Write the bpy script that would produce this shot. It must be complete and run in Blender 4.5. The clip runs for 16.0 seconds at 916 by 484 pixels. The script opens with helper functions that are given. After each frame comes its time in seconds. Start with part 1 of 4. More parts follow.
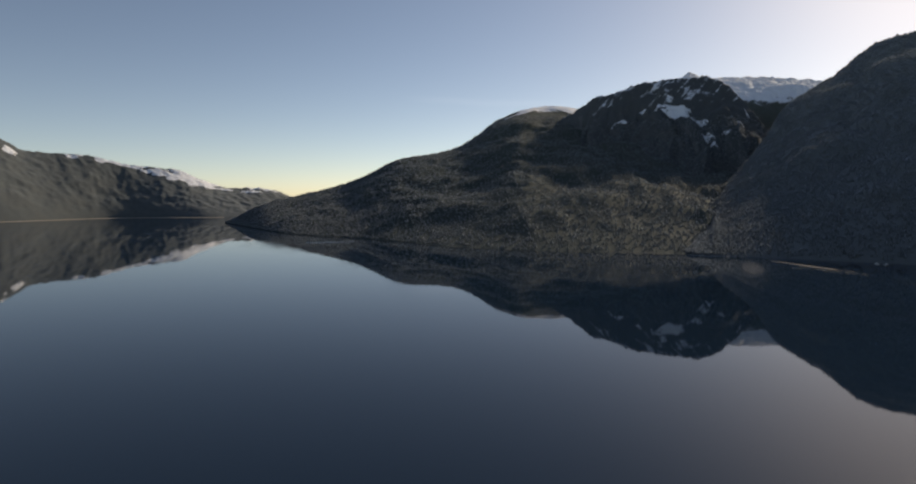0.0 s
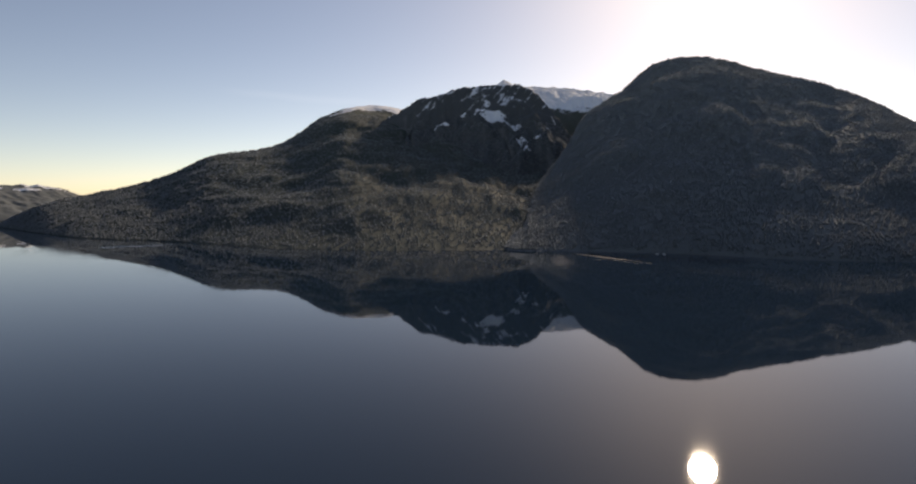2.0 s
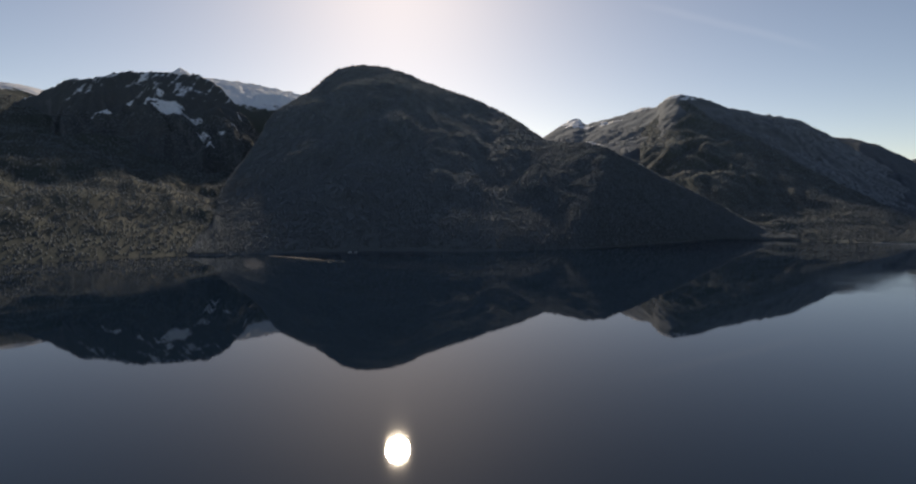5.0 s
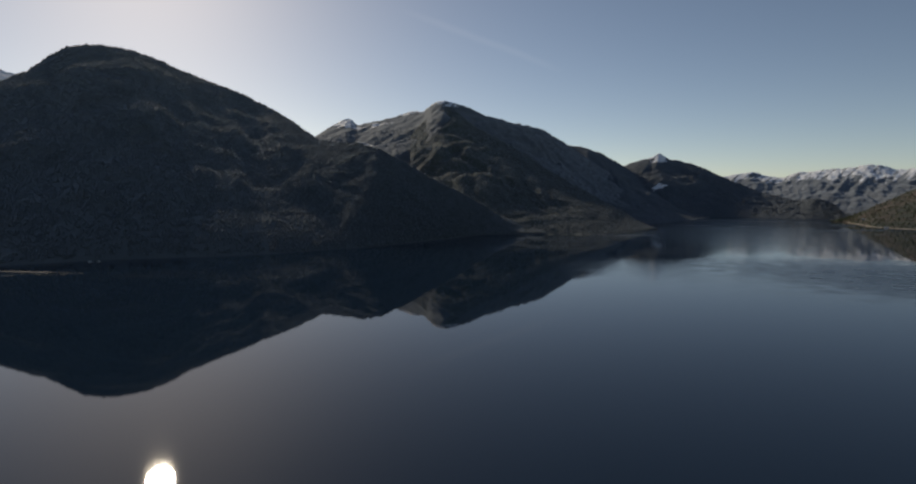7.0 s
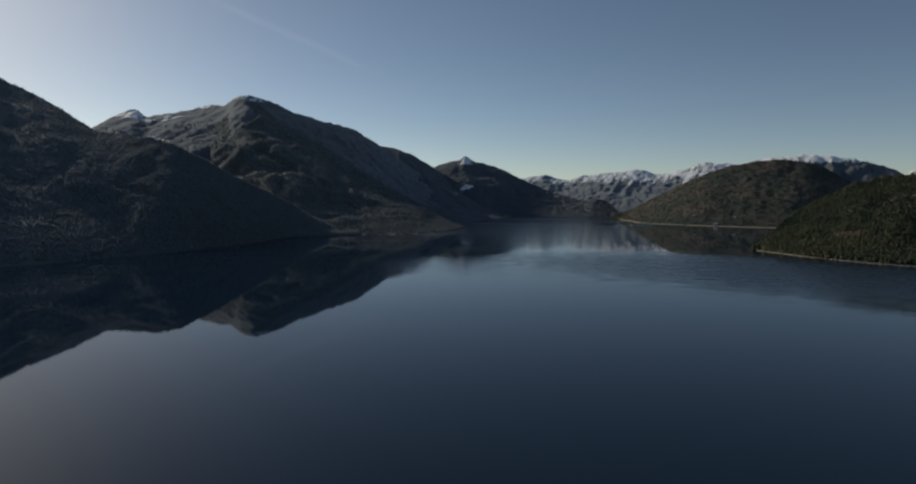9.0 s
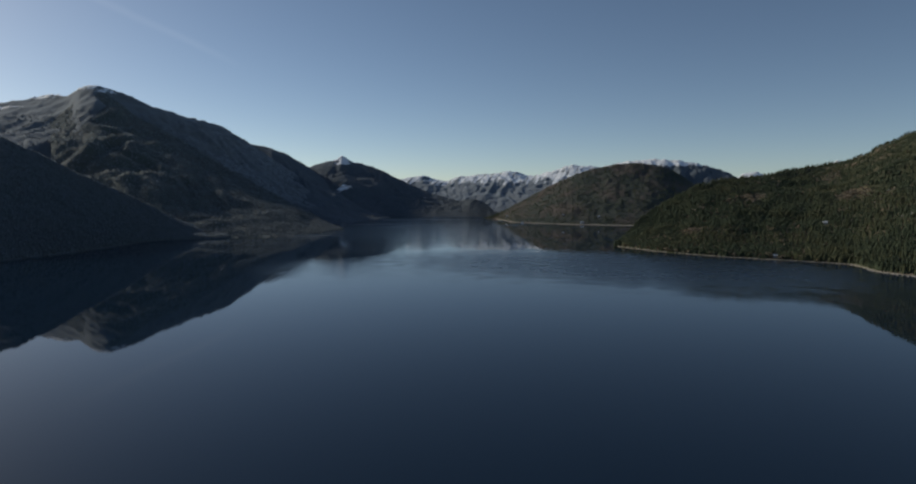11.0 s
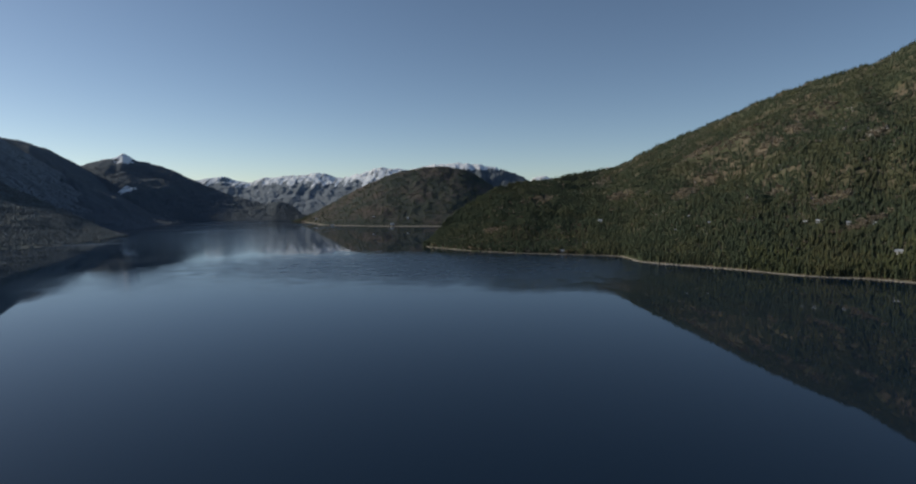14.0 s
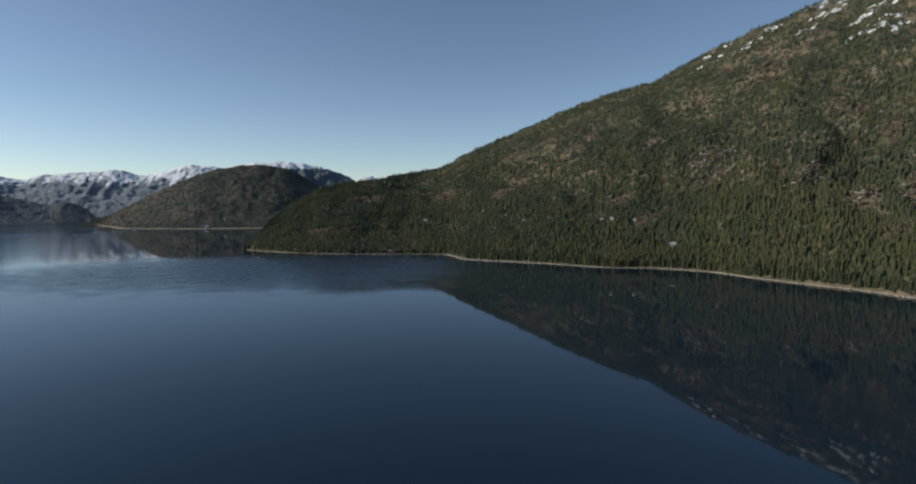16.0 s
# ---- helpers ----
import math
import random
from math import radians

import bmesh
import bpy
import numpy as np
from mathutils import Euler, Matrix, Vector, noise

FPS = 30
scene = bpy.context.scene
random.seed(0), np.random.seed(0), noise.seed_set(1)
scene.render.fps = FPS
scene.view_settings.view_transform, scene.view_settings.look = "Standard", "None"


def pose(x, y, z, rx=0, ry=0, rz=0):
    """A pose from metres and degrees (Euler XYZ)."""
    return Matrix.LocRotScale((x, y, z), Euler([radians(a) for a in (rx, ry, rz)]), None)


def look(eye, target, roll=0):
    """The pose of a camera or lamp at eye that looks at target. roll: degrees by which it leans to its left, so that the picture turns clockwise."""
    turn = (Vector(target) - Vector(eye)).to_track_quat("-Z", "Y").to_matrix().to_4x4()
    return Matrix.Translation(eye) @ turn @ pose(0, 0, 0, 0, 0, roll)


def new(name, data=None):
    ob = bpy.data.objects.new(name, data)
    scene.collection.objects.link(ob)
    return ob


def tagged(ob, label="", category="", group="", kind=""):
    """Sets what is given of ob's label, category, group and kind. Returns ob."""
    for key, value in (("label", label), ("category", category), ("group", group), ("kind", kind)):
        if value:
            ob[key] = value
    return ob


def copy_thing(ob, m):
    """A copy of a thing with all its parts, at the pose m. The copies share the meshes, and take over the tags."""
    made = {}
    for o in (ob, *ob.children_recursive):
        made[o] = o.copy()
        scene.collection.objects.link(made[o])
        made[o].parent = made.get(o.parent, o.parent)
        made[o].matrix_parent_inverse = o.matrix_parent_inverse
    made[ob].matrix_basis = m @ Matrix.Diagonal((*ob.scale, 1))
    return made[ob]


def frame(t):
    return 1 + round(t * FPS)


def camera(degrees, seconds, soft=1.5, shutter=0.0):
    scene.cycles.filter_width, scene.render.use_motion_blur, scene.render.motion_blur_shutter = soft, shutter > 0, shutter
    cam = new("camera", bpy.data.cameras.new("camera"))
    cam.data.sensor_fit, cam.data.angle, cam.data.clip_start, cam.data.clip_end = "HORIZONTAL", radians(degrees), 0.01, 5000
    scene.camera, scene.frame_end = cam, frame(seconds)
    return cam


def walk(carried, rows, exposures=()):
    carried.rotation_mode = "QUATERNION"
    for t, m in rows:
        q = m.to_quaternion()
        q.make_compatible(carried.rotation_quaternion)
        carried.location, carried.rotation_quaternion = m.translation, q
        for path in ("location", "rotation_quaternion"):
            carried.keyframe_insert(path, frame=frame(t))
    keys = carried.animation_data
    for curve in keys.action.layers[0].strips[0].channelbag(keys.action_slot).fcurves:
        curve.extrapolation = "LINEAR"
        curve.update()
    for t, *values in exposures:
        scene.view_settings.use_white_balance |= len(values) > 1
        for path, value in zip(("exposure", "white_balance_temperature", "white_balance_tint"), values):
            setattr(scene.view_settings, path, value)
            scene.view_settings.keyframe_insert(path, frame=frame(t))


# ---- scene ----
cam = camera(76.71, 16.0, soft=2.2)
EYE = (0.0, 0.0, 130.0)  # hovering over the lake, turning on the spot
# seconds, bearing (clockwise from +y), pitch, roll in degrees
PATH = [
    (0, -70.000, -4.505, -0.207),
    (0.5, -65.061, -4.533, -0.236),
    (1, -60.958, -4.574, -0.164),
    (1.5, -56.996, -4.609, -0.091),
    (2, -53.022, -4.628, -0.095),
    (2.5, -48.286, -4.670, -0.065),
    (3, -43.355, -4.663, -0.087),
    (3.5, -38.458, -4.683, -0.024),
    (4, -33.387, -4.648, 0.017),
    (6.5, -7.205, -4.569, 0.084),
    (7, -1.338, -4.570, 0.022),
    (7.5, 4.033, -4.581, 0.038),
    (8, 8.786, -4.573, 0.038),
    (8.5, 13.361, -4.554, 0.077),
    (9, 16.950, -4.533, 0.071),
    (11.5, 31.790, -4.420, -0.006),
    (12, 34.868, -4.354, -0.030),
    (12.5, 38.064, -4.304, -0.146),
    (13, 41.211, -4.275, -0.144),
    (13.5, 44.380, -4.266, -0.134),
    (14, 47.439, -4.284, -0.193),
    (14.5, 51.033, -4.290, -0.210),
    (15, 55.007, -4.281, -0.229),
    (15.5, 59.407, -4.301, -0.214),
    (16, 64.444, -4.311, -0.167),
]


def heading(b, p):
    b, p = radians(b), radians(p)
    return Vector((math.sin(b) * math.cos(p), math.cos(b) * math.cos(p), math.sin(p)))


walk(cam, [(t, look(EYE, Vector(EYE) + 100 * heading(b, p), roll)) for t, b, p, roll in PATH],
     exposures=[(0, 0.12, 8100, 13), (2, 0.35, 8700, 18), (4, 0.2, 8300, 15), (6.5, -0.28, 7800, 12), (9, -0.52, 7200, 7), (11.5, -0.27, 6800, 7), (12.5, -0.17, 6800, 7), (14, -0.05, 6800, 7), (16, 0.2, 6800, 7)])

# ---- world and sun ----
SUN_BEARING, SUN_HEIGHT = -29.4, 24.2
world = bpy.data.worlds.new("sky")
scene.world = world
world.use_nodes = True
wn = world.node_tree.nodes
wn.clear()
sky = wn.new("ShaderNodeTexSky")
sky.sky_type = "NISHITA"
sky.sun_disc = False
sky.sun_elevation = radians(SUN_HEIGHT)
sky.sun_rotation = radians(SUN_BEARING)
sky.altitude = 1200
sky.air_density, sky.dust_density, sky.ozone_density = 0.75, 0.65, 1.3


def cirrus(color, across, middle, gain):
    """A faint streak of high cirrus: across is the normal of the plane that it lies in, middle its centre."""
    link = world.node_tree.links.new
    where = wn.new("ShaderNodeTexCoord").outputs["Generated"]
    wisp = wn.new("ShaderNodeTexNoise")
    wisp.inputs["Scale"].default_value, wisp.inputs["Detail"].default_value = 9.0, 5.0
    link(where, wisp.inputs["Vector"])

    def dot(v):
        n = wn.new("ShaderNodeVectorMath")
        n.operation = "DOT_PRODUCT"
        link(where, n.inputs[0])
        n.inputs[1].default_value = v
        return n.outputs["Value"]

    def calc(op, a, b):
        n = wn.new("ShaderNodeMath")
        n.operation = op
        for k, v in enumerate((a, b)):
            if isinstance(v, float):
                n.inputs[k].default_value = v
            else:
                link(v, n.inputs[k])
        return n.outputs[0]

    def ramp(v, low, high):
        n = wn.new("ShaderNodeMapRange")
        n.interpolation_type = "SMOOTHSTEP"
        link(v, n.inputs[0])
        n.inputs[1].default_value, n.inputs[2].default_value = low, high
        return n.outputs[0]

    band = calc("ABSOLUTE", calc("ADD", dot(across), calc("MULTIPLY", calc("SUBTRACT", wisp.outputs[0], 0.5), 0.012)), 0.0)
    mask = calc("MULTIPLY", ramp(band, 0.009, 0.0), ramp(dot(middle), 0.988, 0.999))
    mix = wn.new("ShaderNodeMix")
    mix.data_type, mix.blend_type = "RGBA", "ADD"
    link(calc("MULTIPLY", mask, gain), mix.inputs[0])
    link(color, mix.inputs[6])
    mix.inputs[7].default_value = (1.0, 0.98, 0.95, 1)
    return mix.outputs[2]


clouded = cirrus(sky.outputs[0], (-0.3475, 0.2427, -0.9057), (0.0171, 0.9674, 0.2527), 0.26)
clouded = cirrus(clouded, (-0.1674, 0.0065, -0.9859), (-0.9087, 0.3869, 0.1568), 0.2)
back = wn.new("ShaderNodeBackground")
back.inputs["Strength"].default_value = 0.1
wout = wn.new("ShaderNodeOutputWorld")
world.node_tree.links.new(clouded, back.inputs[0])
world.node_tree.links.new(back.outputs[0], wout.inputs[0])

sun = new("sun", bpy.data.lights.new("sun", "SUN"))
sun.data.energy, sun.data.angle, sun.data.color = 3.3, radians(2.1), (1.0, 0.93, 0.82)
to_sun = heading(SUN_BEARING, SUN_HEIGHT)
sun.matrix_world = look(to_sun * 3000, (0, 0, 0))


# ---- materials ----
class Nodes:
    """A small builder for node materials."""

    def __init__(self, name):
        self.mat = bpy.data.materials.new(name)
        self.mat.use_nodes = True
        self.tree = self.mat.node_tree
        self.tree.nodes.clear()
        self.out = self.tree.nodes.new("ShaderNodeOutputMaterial")
        self.bsdf = self.tree.nodes.new("ShaderNodeBsdfPrincipled")
        self.tree.links.new(self.bsdf.outputs[0], self.out.inputs[0])

    def put(self, socket, value):
        if isinstance(value, bpy.types.NodeSocket):
            self.tree.links.new(value, socket)
        else:
            socket.default_value = value

    def math(self, op, a, b=0.0, clamp=False):
        n = self.tree.nodes.new("ShaderNodeMath")
        n.operation, n.use_clamp = op, clamp
        self.put(n.inputs[0], a)
        self.put(n.inputs[1], b)
        return n.outputs[0]

    def noise(self, where, scale, detail=4.0, rough=0.55):
        n = self.tree.nodes.new("ShaderNodeTexNoise")
        self.put(n.inputs["Vector"], where)
        n.inputs["Scale"].default_value, n.inputs["Detail"].default_value, n.inputs["Roughness"].default_value = scale, detail, rough
        return n.outputs[0]

    def step(self, value, low, high):
        n = self.tree.nodes.new("ShaderNodeMapRange")
        n.interpolation_type = "SMOOTHSTEP"
        self.put(n.inputs[0], value)
        self.put(n.inputs[1], low)
        self.put(n.inputs[2], high)
        return n.outputs[0]

    def mix(self, f, a, b):
        n = self.tree.nodes.new("ShaderNodeMix")
        n.data_type = "RGBA"
        self.put(n.inputs[0], f)
        self.put(n.inputs[6], (*a, 1) if isinstance(a, tuple) else a)
        self.put(n.inputs[7], (*b, 1) if isinstance(b, tuple) else b)
        return n.outputs[2]

    def place(self):
        g = self.tree.nodes.new("ShaderNodeNewGeometry")
        p = self.tree.nodes.new("ShaderNodeSeparateXYZ")
        self.put(p.inputs[0], g.outputs["Position"])
        n = self.tree.nodes.new("ShaderNodeSeparateXYZ")
        self.put(n.inputs[0], g.outputs["Normal"])
        return g, p.outputs, n.outputs

    def scaled(self, where, x, y, z):
        n = self.tree.nodes.new("ShaderNodeVectorMath")
        n.operation = "MULTIPLY"
        self.put(n.inputs[0], where)
        n.inputs[1].default_value = (x, y, z)
        return n.outputs[0]

    def bump(self, height, strength, distance):
        n = self.tree.nodes.new("ShaderNodeBump")
        n.inputs["Strength"].default_value, n.inputs["Distance"].default_value = strength, distance
        self.put(n.inputs["Height"], height)
        self.put(self.bsdf.inputs["Normal"], n.outputs[0])

    def finish(self, color, rough, spec=0.3, metal=0.0, through_light=0.0, haze_sheen=0.0):
        """through_light: the share of light that leaves let through; the sheen weight adds a bluish veil that stands in
        for haze.
        """
        self.bsdf.inputs["Sheen Weight"].default_value = haze_sheen
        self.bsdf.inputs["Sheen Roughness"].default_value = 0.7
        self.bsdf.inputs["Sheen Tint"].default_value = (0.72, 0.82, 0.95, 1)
        if through_light:
            leaf = self.tree.nodes.new("ShaderNodeBsdfTranslucent")
            self.put(leaf.inputs["Color"], color)
            both = self.tree.nodes.new("ShaderNodeMixShader")
            both.inputs[0].default_value = through_light
            self.tree.links.new(self.bsdf.outputs[0], both.inputs[1])
            self.tree.links.new(leaf.outputs[0], both.inputs[2])
            self.tree.links.new(both.outputs[0], self.out.inputs[0])
        self.put(self.bsdf.inputs["Base Color"], (*color, 1) if isinstance(color, tuple) else color)
        self.put(self.bsdf.inputs["Roughness"], rough)
        self.put(self.bsdf.inputs["Specular IOR Level"], spec)
        self.put(self.bsdf.inputs["Metallic"], metal)
        return self.mat


def slope_material(name, snow_z=None, snow_soft=120.0, snow_cover=0.5, rock=0.5, fall_line=None, green=(0.080, 0.090, 0.074), brown=(0.095, 0.094, 0.078), stone=(0.20, 0.195, 0.19), patch=0.5, haze_sheen=0.06):
    """Mountain side: dark forest floor, dry brown scrub, bare rock and, above a height, lying snow."""
    m = Nodes(name)
    g, p, n = m.place()
    where = g.outputs["Position"]
    big = m.noise(where, 0.006, 5)
    mid = m.noise(where, 0.022, 6, 0.65)
    fine = m.noise(where, 0.12, 5, 0.7)
    col = m.mix(m.step(m.math("ADD", m.math("MULTIPLY", big, 0.6), m.math("MULTIPLY", mid, 0.4)), patch - 0.07, patch + 0.1), green, brown)
    col = m.mix(m.math("MULTIPLY", m.step(fine, 0.35, 0.75), 0.6), col, m.mix(0.5, green, (0.04, 0.046, 0.038)))
    steep = m.math("SUBTRACT", 1.0, n[2])
    bare = m.step(m.math("ADD", m.math("MULTIPLY", steep, 0.6), m.math("MULTIPLY", mid, 0.8)), 0.85 - 0.35 * rock, 1.0 - 0.35 * rock)
    col = m.mix(bare, col, m.mix(fine, stone, tuple(c * 0.45 for c in stone)))
    rough = 1.0
    if snow_z is not None:
        if fall_line is None:
            streak = m.noise(m.scaled(where, 1.0, 1.0, 0.35), 0.028, 8, 0.70)
        else:  # couloirs that run down across the face, seen along this bearing
            c, k = math.cos(radians(fall_line)), math.sin(radians(fall_line))
            along = m.math("SUBTRACT", m.math("MULTIPLY", p[0], c), m.math("MULTIPLY", p[1], k))
            v = m.tree.nodes.new("ShaderNodeCombineXYZ")
            m.put(v.inputs[0], m.math("SUBTRACT", along, m.math("MULTIPLY", p[2], 0.7)))
            m.put(v.inputs[1], m.math("MULTIPLY", p[2], 0.4))
            streak = m.noise(v.outputs[0], 0.034, 7, 0.62)
        level = m.step(m.math("ADD", p[2], m.math("MULTIPLY", m.math("SUBTRACT", big, 0.5), snow_soft)), snow_z - snow_soft * 0.5, snow_z + snow_soft * 0.5)
        lies = m.step(m.math("ADD", m.math("MULTIPLY", level, 0.45), m.math("SUBTRACT", streak, m.math("MULTIPLY", steep, 0.35))), 1.00 - snow_cover, 1.12 - snow_cover)
        lies = m.math("MULTIPLY", lies, m.step(level, 0.02, 0.25))
        col = m.mix(lies, col, (0.80, 0.82, 0.85))
        rough = 0.95
    m.bump(m.math("ADD", m.math("MULTIPLY", mid, 0.7), m.math("MULTIPLY", fine, 0.3)), 0.18, 7.0)
    return m.finish(col, rough, 0.03, haze_sheen=haze_sheen)


def tree_material(name, dark, light, warm, lets=0.35, haze_sheen=0.05, grain=0.45):
    """Needles or twigs that differ from tree to tree."""
    m = Nodes(name)
    g, p, n = m.place()
    rnd = g.outputs["Random Per Island"]
    stand = m.noise(g.outputs["Position"], 0.008, 3)
    col = m.mix(rnd, dark, light)
    col = m.mix(m.step(m.math("ADD", m.math("MULTIPLY", stand, 0.8), m.math("MULTIPLY", rnd, 0.2)), 0.47, 0.62), col, warm)
    speck = m.noise(g.outputs["Position"], 0.9, 3, 0.7)
    col = m.mix(m.math("MULTIPLY", m.step(speck, 0.4, 0.7), grain), col, dark)
    return m.finish(col, 0.9, 0.1, through_light=lets, haze_sheen=haze_sheen)


def plain_material(name, color, dark, scale, rough=0.7, spec=0.3, bumps=0.02):
    m = Nodes(name)
    t = m.tree.nodes.new("ShaderNodeTexCoord")
    a = m.noise(t.outputs["Object"], scale, 6, 0.6)
    b = m.noise(t.outputs["Object"], scale * 7, 4, 0.6)
    col = m.mix(m.math("ADD", m.math("MULTIPLY", a, 0.6), m.math("MULTIPLY", b, 0.4)), color, dark)
    m.bump(b, 0.4, bumps)
    return m.finish(col, rough, spec)


def water_material():
    """Deep lake, nearly still: a mirror with fine ripples, and lanes and patches stirred by a breath of wind."""
    m = Nodes("lake_water")
    g, p, n = m.place()
    where = g.outputs["Position"]
    lanes = m.step(m.noise(m.scaled(where, 0.35, 1.0, 1.0), 0.0042, 4, 0.5), 0.52, 0.66)
    far = m.math("MULTIPLY", m.step(p[1], 1500.0, 2300.0), m.step(m.noise(m.scaled(where, 0.12, 1.0, 1.0), 0.012, 3, 0.5), 0.48, 0.6))
    far = m.math("MULTIPLY", far, 0.45)
    stir = m.math("MAXIMUM", m.math("MULTIPLY", lanes, 0.12), m.math("MAXIMUM", far, m.math("MULTIPLY", m.step(p[1], 2500.0, 3200.0), 0.38)))

    def patch(x, y, turn, long, wide, gain):
        dx, dy = m.math("SUBTRACT", p[0], x), m.math("SUBTRACT", p[1], y)
        c, s = math.cos(radians(turn)), math.sin(radians(turn))
        u = m.math("DIVIDE", m.math("ADD", m.math("MULTIPLY", dx, c), m.math("MULTIPLY", dy, s)), long)
        v = m.math("DIVIDE", m.math("SUBTRACT", m.math("MULTIPLY", dy, c), m.math("MULTIPLY", dx, s)), wide)
        d = m.math("ADD", m.math("MULTIPLY", u, u), m.math("MULTIPLY", v, v))
        d = m.math("ADD", d, m.math("MULTIPLY", m.math("SUBTRACT", m.noise(where, 0.03, 4), 0.5), 1.4))
        return m.math("MULTIPLY", m.step(d, 1.3, 0.0), gain)

    stir = m.math("MAXIMUM", stir, patch(-785, 845, -44, 150, 26, 0.42))
    stir = m.math("MAXIMUM", stir, patch(-785, 968, -6, 125, 12, 0.55))
    for spot in ((1342, 3015, -24, 520, 40, 0.9), (1030, 2550, -22, 280, 18, 0.9), (484, 1930, -10, 190, 16, 0.8), (640, 760, -42, 700, 260, 0.25), (676, 930, -40, 520, 90, 0.2), (1050, 2350, 68, 1300, 420, 0.32), (800, 800, -45, 560, 330, 0.62), (-1683, 236, 82, 110, 22, 0.7), (-2300, 300, 70, 160, 24, 0.5)):
        stir = m.math("MAXIMUM", stir, patch(*spot))
    ripple = m.noise(m.scaled(where, 1.0, 1.0, 1.0), 0.45, 3, 0.6)
    swell = m.noise(where, 0.06, 2, 0.5)
    bump = m.tree.nodes.new("ShaderNodeBump")
    bump.inputs["Distance"].default_value = 0.3
    m.put(bump.inputs["Strength"], m.math("ADD", 0.008, m.math("MULTIPLY", stir, 0.25)))
    m.put(bump.inputs["Height"], m.math("ADD", ripple, swell))
    m.put(m.bsdf.inputs["Normal"], bump.outputs[0])
    m.put(m.bsdf.inputs["IOR"], 1.333)
    return m.finish(m.mix(m.noise(where, 0.002, 2), (0.005, 0.0145, 0.030), (0.006, 0.017, 0.034)), m.math("ADD", 0.02, m.math("MULTIPLY", stir, 0.42)), 0.5)


WATER = water_material()
NEEDLES = tree_material("conifer_needles", (0.062, 0.082, 0.049), (0.096, 0.119, 0.067), (0.116, 0.119, 0.060))
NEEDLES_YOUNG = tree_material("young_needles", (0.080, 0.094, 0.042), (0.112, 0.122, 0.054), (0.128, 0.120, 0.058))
# Two paler, cooler needle colours with haze painted in, for distant woods.
NEEDLES_FAR_HAZE = tree_material("far_haze_needles", (0.098, 0.114, 0.098), (0.108, 0.120, 0.104), (0.112, 0.118, 0.096), 0.5, 0.85, 0.1)
NEEDLES_HAZE_BLUE = tree_material("haze_blue_needles", (0.092, 0.110, 0.118), (0.104, 0.120, 0.126), (0.106, 0.118, 0.122), 0.5, 0.4, 0.1)
TWIGS = tree_material("bare_twigs", (0.25, 0.215, 0.165), (0.38, 0.330, 0.255), (0.33, 0.270, 0.205), 0.5, grain=0.15)
BARK = plain_material("bark", (0.10, 0.075, 0.055), (0.04, 0.03, 0.022), 1.5)
GRAVEL = plain_material("shore_gravel", (0.36, 0.33, 0.28), (0.17, 0.15, 0.125), 0.2, 0.9, 0.2, 0.2)
BOULDER = plain_material("boulder_rock", (0.36, 0.34, 0.31), (0.15, 0.14, 0.13), 0.4, 0.9, 0.2, 0.2)
WHITE_PAINT = plain_material("white_paint", (0.80, 0.80, 0.78), (0.62, 0.61, 0.58), 0.3, 0.6)
BROWN_PAINT = plain_material("brown_boards", (0.18, 0.11, 0.07), (0.09, 0.055, 0.035), 0.5, 0.8)
GREY_ROOF = plain_material("metal_roof", (0.55, 0.57, 0.60), (0.40, 0.42, 0.45), 0.4, 0.35, 0.5)
RED_ROOF = plain_material("red_roof", (0.30, 0.07, 0.05), (0.18, 0.05, 0.04), 0.4, 0.6)
GLASS = plain_material("window_glass", (0.03, 0.04, 0.05), (0.02, 0.03, 0.04), 0.3, 0.08, 0.6)
LOG_WOOD = plain_material("weathered_log", (0.40, 0.36, 0.30), (0.22, 0.19, 0.15), 1.0, 0.8)


# ---- shapes from numbers ----
def lattice(ix, iy, seed):
    h = (ix.astype(np.int64) * 374761393 + iy.astype(np.int64) * 668265263 + seed * 1442695041) & 0xFFFFFFFF
    h = ((h ^ (h >> 13)) * 1274126177) & 0xFFFFFFFF
    return ((h ^ (h >> 16)) & 0xFFFF) / 65535.0 * 2 - 1


def value_noise(x, y, seed):
    ix, iy = np.floor(x), np.floor(y)
    fx, fy = x - ix, y - iy
    fx, fy = fx * fx * fx * (fx * (fx * 6 - 15) + 10), fy * fy * fy * (fy * (fy * 6 - 15) + 10)
    a, b = lattice(ix, iy, seed), lattice(ix + 1, iy, seed)
    c, d = lattice(ix, iy + 1, seed), lattice(ix + 1, iy + 1, seed)
    return (a + (b - a) * fx) * (1 - fy) + (c + (d - c) * fx) * fy


def fbm(x, y, seed, octaves=5, gain=0.5, ridged=False):
    total, size = 0.0, 1.0
    for k in range(octaves):
        n = value_noise(x * 2.03 ** k + 17.3 * k, y * 2.03 ** k - 9.1 * k, seed + k)
        total = total + size * ((1 - 2 * np.abs(n)) if ridged else n)
        size *= gain
    return total


